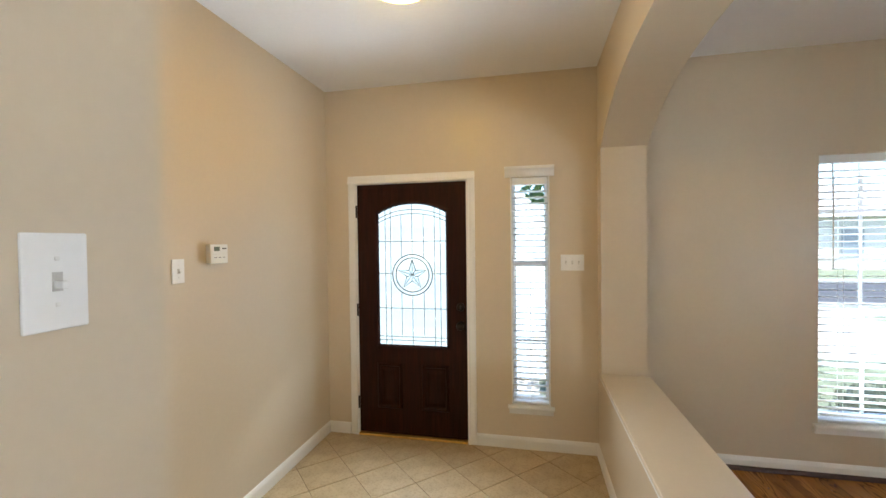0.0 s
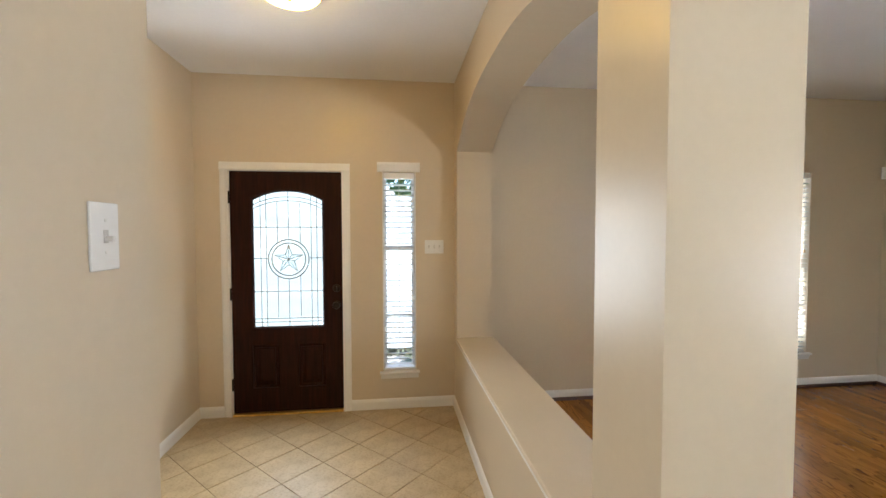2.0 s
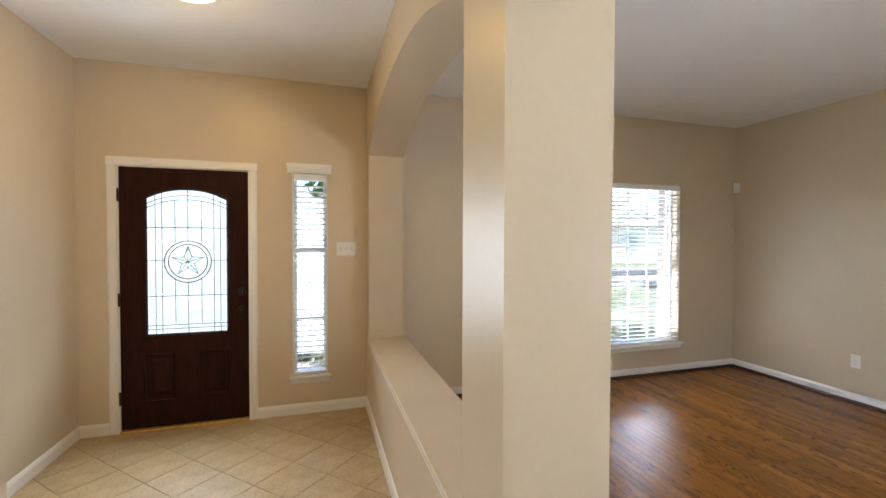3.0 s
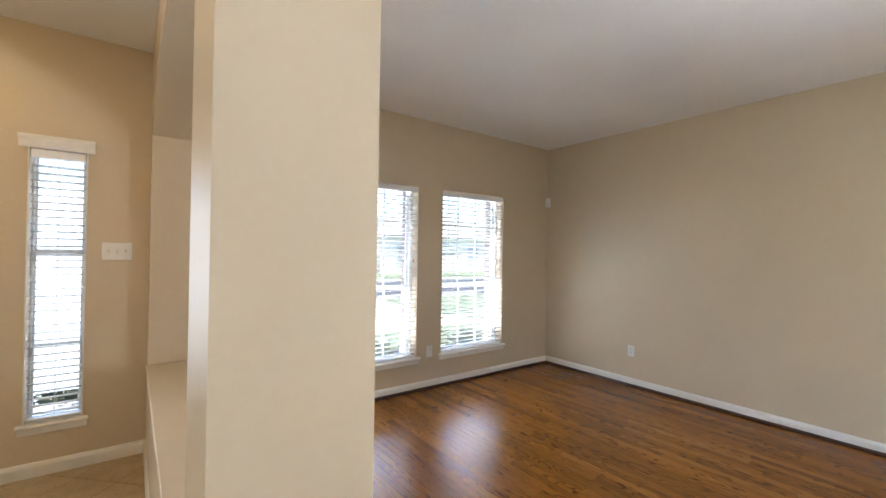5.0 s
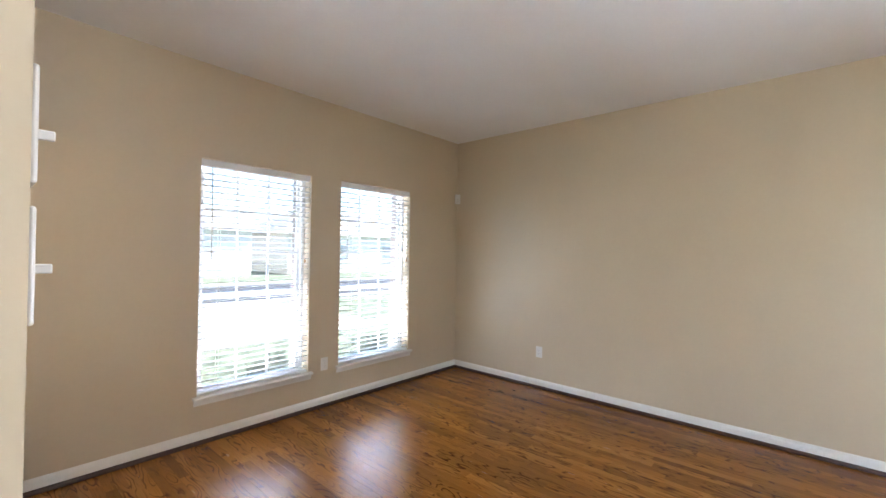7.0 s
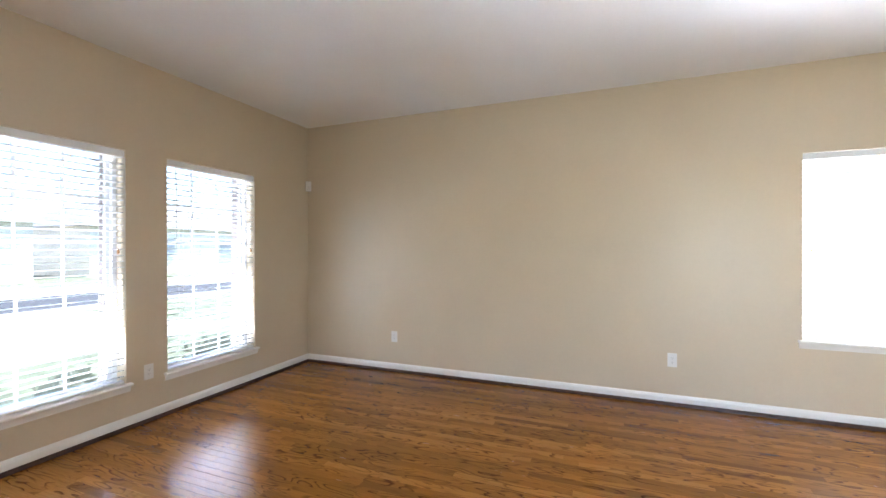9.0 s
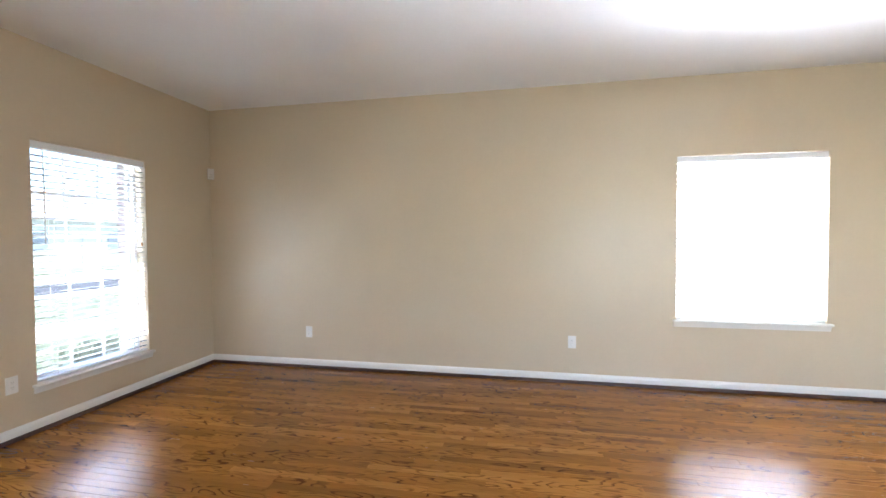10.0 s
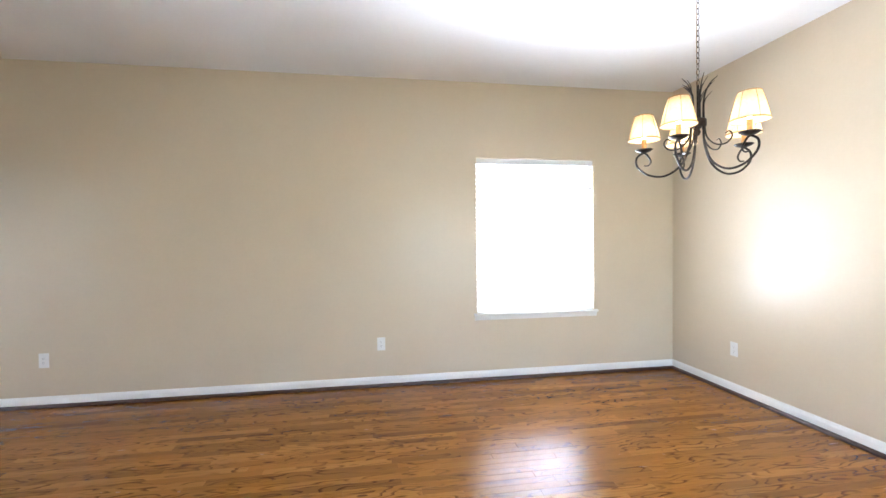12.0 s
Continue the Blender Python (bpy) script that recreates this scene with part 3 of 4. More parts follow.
gl.faces.new(list(reversed(rings[1])))
for i in range(len(outline)):
    gl.faces.new((rings[0][i], rings[0][(i + 1) % len(outline)], rings[1][(i + 1) % len(outline)], rings[1][i]))
pane = part("door_glass", gl, M_DOORGLASS, leaf, "rippled obscure glass with lead came")
pane.visible_shadow = False
GY, CZ = DY + 0.016, 1.315


def came(points, r=0.0030, out=0.0):
    part("lead_came", tube([(x, GY - out, z) for x, z in points], r, 6), M_LEAD, leaf)


for inset in (0.055, 0.088):
    came([(GX + GW * s, glass_top(GX + GW * s, inset)) for s in [k / 10 - 1 for k in range(21)]])
for u in (-0.225, -0.180, 0.185, 0.232):
    came([(GX + u, GZ0), (GX + u, glass_top(GX + u))])
for u in (-0.090, 0.0, 0.095):
    top = CZ + math.sqrt(0.165 ** 2 - u * u)
    came([(GX + u, top), (GX + u, glass_top(GX + u, 0.088 if u else 0.0))])
    came([(GX + u, GZ0 if u == 0 else GZ0 + 0.09), (GX + u, CZ - math.sqrt(0.165 ** 2 - u * u))])
for z in (1.585, 1.045, 0.815, 0.785):
    came([(GX - GW, z), (GX + GW, z)])
for s in (-1, 1):
    came([(GX + s * GW, CZ + 0.01), (GX + s * 0.165, CZ + 0.01)])
for r in (0.165, 0.137):
    came([(GX + r * math.cos(a), CZ + r * math.sin(a)) for a in [2 * math.pi * k / 40 for k in range(41)]], 0.0046, 0.001)
star = [(GX + (0.122 if k % 2 == 0 else 0.047) * math.sin(math.pi * k / 5), CZ + (0.122 if k % 2 == 0 else 0.047) * math.cos(math.pi * k / 5)) for k in range(11)]
came(star, 0.0044, 0.003)
for k in range(0, 10):
    came([(GX, CZ), star[k]], 0.0024, 0.007)
sg = bmesh.new()
c0 = sg.verts.new((GX, GY - 0.007, CZ))
ro = [sg.verts.new((x, GY, z)) for x, z in star[:10]]
for k in range(10):
    sg.faces.new((c0, ro[k], ro[(k + 1) % 10]))
sg.faces.new(list(reversed(ro)))
st = part("star_bevel", sg, M_BEVEL, leaf, "bevelled glass star")
st.visible_shadow = False

for px0, px1 in ((-1.31, -1.098), (-0.938, -0.714)):
    pz0, pz1 = 0.230, 0.602
    bm = bmesh.new()
    levels = ((0.0, 0.0), (0.010, -0.012), (0.022, -0.008), (0.030, 0.0012), (0.040, 0.0012), (0.066, -0.009), (0.070, -0.010))
    lp = [[bm.verts.new((x, DY + dy - 0.0015, z)) for x, z in ((px0 + i, pz0 + i), (px1 - i, pz0 + i), (px1 - i, pz1 - i), (px0 + i, pz1 - i))] for i, dy in levels]
    for a, b in zip(lp, lp[1:]):
        for k in range(4):
            bm.faces.new((a[k], a[(k + 1) % 4], b[(k + 1) % 4], b[k]))
    bm.faces.new(lp[-1])
    part("raised_panel", bm, M_DOOR, leaf)


def turned_y(profile, x, y, z, seg=20):
    bm = lathe(profile, seg)
    bmesh.ops.transform(bm, matrix=Matrix.Translation((x, y, z)) @ Matrix.Rotation(radians(90), 4, "X"), verts=bm.verts)
    return bm


part("door_knob", turned_y(((0, 0.0), (0.033, 0.0), (0.034, 0.004), (0.028, 0.009), (0.012, 0.014), (0.011, 0.030), (0.024, 0.038), (0.030, 0.050), (0.026, 0.062), (0.0, 0.066)), -0.616, DY, 0.924), M_BRONZE, leaf, "oil-rubbed bronze knob", True)
part("deadbolt", turned_y(((0, 0.0), (0.032, 0.0), (0.033, 0.006), (0.026, 0.014), (0.0, 0.016)), -0.616, DY, 1.067), M_BRONZE, leaf, "oil-rubbed bronze deadbolt", True)
part("thumb_turn", boxed(-0.620, -0.612, DY - 0.032, DY - 0.014, 1.046, 1.082, bevel=0.003), M_BRONZE, leaf)
for z in (0.27, 1.03, 1.83):
    part("hinge", tube([(-1.4705, NORTH - 0.002, z - 0.05), (-1.4705, NORTH - 0.002, z + 0.05)], 0.008, 10), M_BRONZE, door, "dark bronze hinge")


# ---- wall fittings ----
def oriented(axis, face, sign):
    """Maps (along, out, up) to the world for a wall face whose normal is sign along axis."""
    if axis == 1:
        return lambda u0, u1, d0, d1, z0, z1: (u0, u1, *sorted((face + sign * d0, face + sign * d1)), z0, z1)
    return lambda u0, u1, d0, d1, z0, z1: (*sorted((face + sign * d0, face + sign * d1)), u0, u1, z0, z1)


def switch(axis, face, sign, u, z, gangs, label, w=0.07, h=0.115):
    B = oriented(axis, face, sign)
    base = (u, face, z) if axis == 1 else (face, u, z)
    s = thing("light_switch", base, label, "switch", "light switches")
    W = w + 0.046 * (gangs - 1)
    part("plate", boxed(*B(u - W / 2, u + W / 2, 0, 0.006, z - h / 2, z + h / 2), bevel=0.0025), M_PLASTIC, s)
    for g in range(gangs):
        c = u + (g - (gangs - 1) / 2) * 0.046
        part("toggle_bezel", boxed(*B(c - 0.006, c + 0.006, 0.006, 0.0072, z - 0.0125, z + 0.0125)), M_TOGGLE, s)
        part("toggle", boxed(*B(c - 0.0042, c + 0.0042, 0.006, 0.021, z - 0.001 if g % 2 else z - 0.009, z + 0.010 if g % 2 else z + 0.001), bevel=0.0015), M_PLASTIC, s)
        for dz in (-0.030, 0.030):
            part("screw", boxed(*B(c - 0.0028, c + 0.0028, 0.006, 0.0072, z + dz - 0.0028, z + dz + 0.0028), bevel=0.001), M_CORD, s)
    return s


switch(1, NORTH, -1, 0.219, 1.414, 3, "white three-gang toggle switch plate beside the door", w=0.073, h=0.118)
switch(0, HALL, 1, 0.637, 1.534, 1, "white single toggle switch on the hall wall", w=0.078, h=0.127)
switch(0, WEST, 1, 1.896, 1.452, 1, "white single toggle switch below a thermostat", w=0.072, h=0.118)
switch(0, HALF_B, 1, 0.608, 1.562, 1, "white toggle switch stacked on the column side")
switch(0, HALF_B, 1, 0.608, 1.425, 1, "white toggle switch stacked on the column side")


def outlet(axis, face, sign, u, z):
    B = oriented(axis, face, sign)
    base = (u, face, z) if axis == 1 else (face, u, z)
    s = thing("wall_outlet", base, "white duplex outlet low on the beige wall", "outlet", "outlets round the room")
    part("plate", boxed(*B(u - 0.037, u + 0.037, 0, 0.006, z - 0.060, z + 0.060), bevel=0.0025), M_PLASTIC, s)
    r = part("receptacle", boxed(*B(u - 0.0165, u + 0.0165, 0.006, 0.0085, z - 0.0335, z + 0.0335), bevel=0.001), M_PLASTIC, s)
    for dz in (-0.018, 0.018):
        for du in (-0.0064, 0.0064):
            part("slot", boxed(*B(u + du - 0.0009, u + du + 0.0009, 0.0085, 0.0089, z + dz - 0.002, z + dz + 0.006)), M_SLOT, r)
        part("slot", boxed(*B(u - 0.002, u + 0.002, 0.0085, 0.0089, z + dz - 0.010, z + dz - 0.0065)), M_SLOT, r)
    for dz in (-0.0485, 0.0485):
        part("screw", boxed(*B(u - 0.0026, u + 0.0026, 0.006, 0.0072, z + dz - 0.0026, z + dz + 0.0026)), M_CORD, s)


outlet(1, NORTH, -1, 2.832, 0.395)
outlet(0, EAST, -1, 2.206, 0.388)
outlet(0, EAST, -1, -0.518, 0.394)
outlet(1, SOUTH, 1, 3.975, 0.385)

thermo = thing("thermostat", (WEST, 2.138, 1.524), "white wall thermostat with small grey display", "thermostat")
part("body", boxed(WEST, WEST + 0.030, 2.074, 2.202, 1.476, 1.580, bevel=0.005), M_PLASTIC, thermo)
part("display", boxed(WEST + 0.030, WEST + 0.0312, 2.099, 2.139, 1.544, 1.567), M_LCD, thermo, "grey-green display")
part("slide_switch", boxed(WEST + 0.030, WEST + 0.034, 2.159, 2.184, 1.554, 1.560), M_SLOT, thermo)
part("seam", boxed(WEST + 0.030, WEST + 0.0308, 2.079, 2.197, 1.526, 1.528), M_CORD, thermo)
for k in range(3):
    part("printed_bar", boxed(WEST + 0.030, WEST + 0.0306, 2.101 + k * 0.03, 2.119 + k * 0.03, 1.508, 1.511), M_SLOT, thermo)

sensor = thing("motion_sensor", (EAST - 0.065, NORTH - 0.065, 2.112), "small white motion sensor in the room corner", "sensor")
bm = boxed(-0.033, 0.033, -0.022, 0.022, -0.060, 0.060, bevel=0.008, seg=3)
bmesh.ops.transform(bm, matrix=Matrix.Translation((EAST - 0.048, NORTH - 0.048, 2.112)) @ Matrix.Rotation(radians(-45), 4, "Z"), verts=bm.verts)
part("housing", bm, M_PLASTIC, sensor)
bm = boxed(-0.020, 0.020, -0.0255, -0.0215, -0.045, 0.000, bevel=0.0015)
bmesh.ops.transform(bm, matrix=Matrix.Translation((EAST - 0.048, NORTH - 0.048, 2.112)) @ Matrix.Rotation(radians(-45), 4, "Z"), verts=bm.verts)
part("lens", bm, M_CORD, sensor, "milky sensor lens")
bm = boxed(-0.014, 0.014, 0.021, 0.050, -0.03, 0.03)
bmesh.ops.transform(bm, matrix=Matrix.Translation((EAST - 0.048, NORTH - 0.048, 2.112)) @ Matrix.Rotation(radians(-45), 4, "Z"), verts=bm.verts)
part("bracket", bm, M_PLASTIC, sensor)

# ---- foyer ceiling lamp ----
LX, LY = -0.668, 2.10
flush = thing("ceiling_lamp", (LX, LY, CEIL), "lit flush-mount dome lamp with brass rim", "lamp")
part("pan", lathe(((0, 0), (0.165, 0), (0.17, -0.008), (0.165, -0.028), (0.15, -0.03), (0, -0.03)), 40, (LX, LY, CEIL)), M_BRASS, flush, "brass pan", True)
part("dome", lathe(((0.152, -0.030), (0.155, -0.034), (0.145, -0.044), (0.118, -0.054), (0.075, -0.061), (0.030, -0.064), (0, -0.065)), 40, (LX, LY, CEIL)), M_DOME, flush, "lit cream glass dome", True)
part("finial", lathe(((0, -0.064), (0.012, -0.065), (0.013, -0.068), (0.008, -0.072), (0, -0.074)), 16, (LX, LY, CEIL)), M_BRASS, flush, "brass finial", True)


# ---- chandelier ----
SHRINK = 0.89                           # whole chandelier, about its canopy
CX, CY, CH = 2.85, -2.18, CEIL - 0.89 / SHRINK
ch = thing("chandelier", (CX, CY, CEIL), "five-arm wrought-iron chandelier with lit cream shades", "chandelier")
part("hub", lathe(((0, -0.024), (0.040, -0.024), (0.045, -0.018), (0.045, 0.018), (0.040, 0.024), (0, 0.024)), 24, (CX, CY, CH)), M_IRON, ch, "", True)
part("stem", tube([(CX, CY, CH + 0.02), (CX, CY, CH + 0.225)], 0.007, 8), M_IRON, ch)
part("finial", lathe(((0, -0.075), (0.010, -0.068), (0.016, -0.052), (0.010, -0.036), (0.018, -0.024), (0, -0.022)), 14, (CX, CY, CH)), M_IRON, ch, "", True)
part("canopy", lathe(((0, 0), (0.065, 0), (0.066, -0.008), (0.045, -0.024), (0.015, -0.032), (0, -0.032)), 24, (CX, CY, CEIL)), M_IRON, ch, "", True)


def around(ang, pts):
    c, s = math.cos(ang), math.sin(ang)
    return [(CX + r * c - q * s, CY + r * s + q * c, CH + z) for r, q, z in pts]


def curve(ctrl, n=8):
    """A smooth line through control points."""
    v = [Vector(p) for p in ctrl]
    v = [v[0] * 2 - v[1], *v, v[-1] * 2 - v[-2]]
    out = []
    for i in range(1, len(v) - 2):
        for k in range(n):
            t = k / n
            out.append(0.5 * ((2 * v[i]) + (v[i + 1] - v[i - 1]) * t + (2 * v[i - 1] - 5 * v[i] + 4 * v[i + 1] - v[i + 2]) * t * t + (3 * v[i] - v[i - 1] - 3 * v[i + 1] + v[i + 2]) * t ** 3))
    out.append(v[-2])
    return out


def flare(profile):
    """The bell shades, a little wider and taller than their plain profile."""
    return [(r * 1.13, 0.080 + (z - 0.080) * 1.06) for r, z in profile]


ARM = [(0.034, 0, -0.01), (0.042, 0, -0.12), (0.085, 0, -0.235), (0.170, 0, -0.295), (0.260, 0, -0.285), (0.325, 0, -0.230), (0.335, 0, -0.178), (0.312, 0, -0.150), (0.282, 0, -0.146), (0.252, 0, -0.195), (0.265, 0, -0.222), (0.290, 0, -0.222)]
SCROLL = [(0.036, 0, -0.02), (0.050, 0, -0.09), (0.095, 0, -0.140), (0.150, 0, -0.145), (0.180, 0, -0.110), (0.165, 0, -0.080), (0.145, 0, -0.090)]
R = 0.29
first = math.atan2(-0.737, -0.676)       # along the view's right, as seen from the walk's end
for k in range(5):
    ang = first - radians(34 + 72 * k)
    c, s = math.cos(ang), math.sin(ang)
    fine = lambda t: 1.0 if t < 0.7 else 1.0 - 1.4 * (t - 0.7)
    arm = part("arm", tube(around(ang, curve(ARM)), 0.0065, 8, taper=fine), M_IRON, ch, "", True)
    part("scroll", tube(around(ang + radians(12), curve(SCROLL)), 0.0048, 7, taper=fine), M_IRON, arm, "", True)
    o = (CX + R * c, CY + R * s, CH - 0.142)
    part("drip_cup", lathe(((0, 0), (0.012, 0.0), (0.038, 0.010), (0.052, 0.020), (0.050, 0.023), (0.030, 0.016), (0, 0.014)), 24, o), M_IRON, arm, "", True)
    part("candle_sleeve", lathe(((0, 0.014), (0.0135, 0.014), (0.0135, 0.088), (0, 0.088)), 14, o), M_CANDLE, arm, "amber candle sleeve", True)
    part("bulb", lathe(((0, 0.088), (0.010, 0.092), (0.0165, 0.112), (0.014, 0.130), (0.006, 0.150), (0, 0.156)), 14, o), M_BULB, arm, "lit bulb", True)
    shade = part("shade", lathe(flare(((0.081, 0.080), (0.080, 0.083), (0.072, 0.125), (0.059, 0.180), (0.047, 0.222), (0.046, 0.222), (0.0575, 0.180), (0.0705, 0.125), (0.0785, 0.083), (0.081, 0.080))), 30, o), M_SHADE, arm, "cream parchment bell shade, lit", True)
    part("binding", lathe(flare(((0.0815, 0.078), (0.0825, 0.081), (0.0815, 0.086), (0.0800, 0.084))), 30, o), M_SHADETRIM, shade, "", True)
    part("binding", lathe(flare(((0.0475, 0.219), (0.0485, 0.222), (0.0470, 0.225), (0.0460, 0.222))), 30, o), M_SHADETRIM, shade, "", True)
    for q in range(6):
        a2 = ang + radians(30 + 60 * q)
        part("seam", tube([(o[0] + r * math.cos(a2), o[1] + r * math.sin(a2), o[2] + z) for r, z in flare(((0.0812, 0.083), (0.073, 0.125), (0.060, 0.180), (0.0475, 0.221)))], 0.0016, 5), M_SHADETRIM, shade)
    # wheat-like fronds above the hub
    fa = ang + radians(36)
    stem = curve([(0.030, 0, 0.0), (0.028, 0, 0.08), (0.034, 0, 0.16), (0.060, 0, 0.225), (0.098, 0, 0.262)])
    fr = part("frond", tube(around(fa, stem), 0.0075, 7, taper=lambda t: 1.0 - 0.75 * t), M_IRON, ch, "", True)
    for z, l, sd in ((0.11, 0.075, 1), (0.15, 0.07, -1), (0.19, 0.055, 1)):
        b = [(0.030 + 0.3 * max(0, z - 0.15), 0, z), (0.042 + 0.3 * max(0, z - 0.15), sd * 0.012, z + l * 0.5), (0.072 + 0.3 * max(0, z - 0.15), sd * 0.024, z + l)]
        part("barb", tube(around(fa, curve(b, 4)), 0.0038, 6, taper=lambda t: 1.0 - 0.7 * t), M_IRON, fr, "", True)
oval = [(0.0085 * math.cos(a) , 0, 0.0190 * math.sin(a)) for a in [2 * math.pi * k / 14 for k in range(15)]]
link = mesh_of("chain_link", tube(oval, 0.0019, 6), M_IRON, True)
z, k = CH + 0.238, 0
while z < CEIL - 0.04:
    piece("chain_link", link, ch, (CX, CY, z), radians(90 * (k % 2) + 15))
    z, k = z + 0.0325, k + 1
part("lamp_cord", tube([(CX + 0.004, CY, CH + 0.22), (CX + 0.007, CY + 0.003, CH + 0.5), (CX + 0.003, CY, CEIL - 0.03)], 0.0022, 5), M_SHADETRIM, ch)
ch.scale = (SHRINK, SHRINK, SHRINK)


# ---- outdoors ----
tagged(part("ground", boxed(-400, 400, -400, 400, -0.9, -0.30), M_GRASS), "sunlit green lawn around the house", "ground", kind="structure")
tagged(part("porch", boxed(-2.2, 0.0, NORTH + OUT + 0.002, NORTH + OUT + 1.5, -0.32, -0.05, bevel=0.01), M_CONCRETE), "pale concrete porch slab", "porch", kind="structure")
tagged(part("pavement", boxed(-1.7, -0.5, NORTH + OUT + 1.51, 13.0, -0.32, -0.27), M_CONCRETE), "pale concrete front walk", "pavement", kind="structure")
tagged(part("driveway", boxed(2.6, 7.2, 7.6, 13.0, -0.32, -0.27), M_CONCRETE), "pale concrete driveway", "pavement", kind="structure")
tagged(part("road", boxed(-120, 120, 13.15, 20.0, -0.36, -0.285), M_ASPHALT), "grey asphalt street", "road", kind="structure")
for y in (13.0, 20.0):
    tagged(part("kerb", boxed(-120, 120, y, y + 0.15, -0.36, -0.16, bevel=0.02), M_CONCRETE), "pale concrete kerb", "kerb", kind="structure")

# brick outer jambs of the two front windows
brick = mesh_of("brick", boxed(-0.045, 0.045, -0.045, 0.045, 0, 0.057, bevel=0.004, seg=1), M_BRICK)
for a, b, c, d in (WIN1, WIN2):
    for x in (a - 0.047, b + 0.047):
        jamb = tagged(part("brick_jamb", boxed(x - 0.040, x + 0.040, NORTH + OUT + 0.001, NORTH + OUT + 0.085, -0.3, d + 0.1), M_MORTAR), "pale red brick window jamb", "wall", kind="structure")
        for k in range(int((d - c) / 0.067) + 1):
            piece("brick", brick, jamb, (x, NORTH + OUT + 0.0465, c + k * 0.067))


def foliage(name, n, size, leaf, mat, seed):
    """Many small leaves in uneven clumps; size: half widths."""
    rng = random.Random(seed)
    clumps = [(Vector((rng.uniform(-1, 1), rng.uniform(-1, 1), rng.uniform(-1, 1))), rng.uniform(0.22, 0.5)) for _ in range(16)]
    verts, faces = [], []
    for i in range(n):
        c, r = clumps[i % len(clumps)]
        d = Vector((rng.gauss(0, 1), rng.gauss(0, 1), rng.gauss(0, 1))).normalized() * r * rng.uniform(0.4, 1.0)
        p = (c * 0.62 + d)
        p = Vector((p.x * size[0], p.y * size[1], p.z * size[2]))
        e = Euler((rng.uniform(0, 6.3), rng.uniform(0, 6.3), rng.uniform(0, 6.3))).to_matrix()
        l = leaf * rng.uniform(0.6, 1.3)
        k = len(verts)
        for q in ((-l, 0, 0), (0, -l * 0.45, l * 0.1), (l, 0, 0), (0, l * 0.45, l * 0.1)):
            verts.append(p + e @ Vector(q))
        faces += [(k, k + 1, k + 2), (k, k + 2, k + 3)]
    me = bpy.data.meshes.new(name)
    me.from_pydata(verts, [], faces)
    me.materials.append(mat)
    return me


def shrub(x, y, z, size, n, seed, label):
    s = thing("shrub", (x, y, z), label, "shrub", "shrubs along the house front")
    rng = random.Random(seed)
    for k in range(5):
        a = rng.uniform(0, 6.3)
        part("stem", tube([(x, y, z - 0.01), (x + 0.15 * math.cos(a), y + 0.15 * math.sin(a), z + size[2] * 0.8), (x + size[0] * 0.6 * math.cos(a), y + size[1] * 0.6 * math.sin(a), z + size[2] * 1.6)], 0.012, 5, taper=lambda t: 1 - 0.7 * t), M_BARK, s)
    ob = new("foliage", foliage("foliage", n, size, 0.045, M_LEAF, seed))
    ob.matrix_basis = Matrix.Translation((x, y, z + size[2] * 0.95))
    under(ob, s)


shrub(-0.05, 5.3, -0.3, (0.7, 0.55, 0.5), 2200, 1, "leafy green shrub beside the front walk")
shrub(1.5, 4.7, -0.3, (0.5, 0.45, 0.28), 1100, 2, "leafy green shrub under the window")
shrub(3.0, 4.8, -0.3, (0.5, 0.45, 0.26), 1100, 3, "leafy green shrub under the window")
shrub(4.7, 4.9, -0.3, (0.5, 0.45, 0.28), 1100, 4, "leafy green shrub under the window")


def tree(x, y, z, height, spread, seed, n, label):
    t = thing("tree", (x, y, z), label, "tree")
    rng = random.Random(seed)
    part("trunk", tube(curve([(x, y, z - 0.05), (x + 0.08, y, z + height * 0.3), (x - 0.05, y + 0.05, z + height * 0.6), (x, y, z + height * 0.9)]), 0.13, 10, taper=lambda u: 1.25 - 0.95 * u), M_BARK, t, "", True)
    for k in range(7):
        a, b = k * 0.9 + rng.uniform(0, 0.5), height * rng.uniform(0.4, 0.7)
        part("limb", tube(curve([(x, y, z + b), (x + spread * 0.4 * math.cos(a), y + spread * 0.4 * math.sin(a), z + b + height * 0.14), (x + spread * 0.85 * math.cos(a), y + spread * 0.85 * math.sin(a), z + b + height * 0.22)]), 0.05, 6, taper=lambda u: 1 - 0.8 * u), M_BARK, t, "", True)
    ob = new("crown", foliage("crown", n, (spread, spread, height * 0.36), 0.10, M_TREELEAF, seed))
    ob.matrix_basis = Matrix.Translation((x, y, z + height * 0.74))
    under(ob, t)


tree(1.1, 9.4, -0.3, 5.2, 1.9, 11, 5200, "leafy young shade tree in the front lawn")
tree(17.0, 11.5, -0.3, 6.0, 2.2, 12, 4200, "leafy shade tree across the lawn")
tree(-9.0, 23.0, -0.3, 7.0, 2.6, 13, 3600, "leafy street tree across the road")


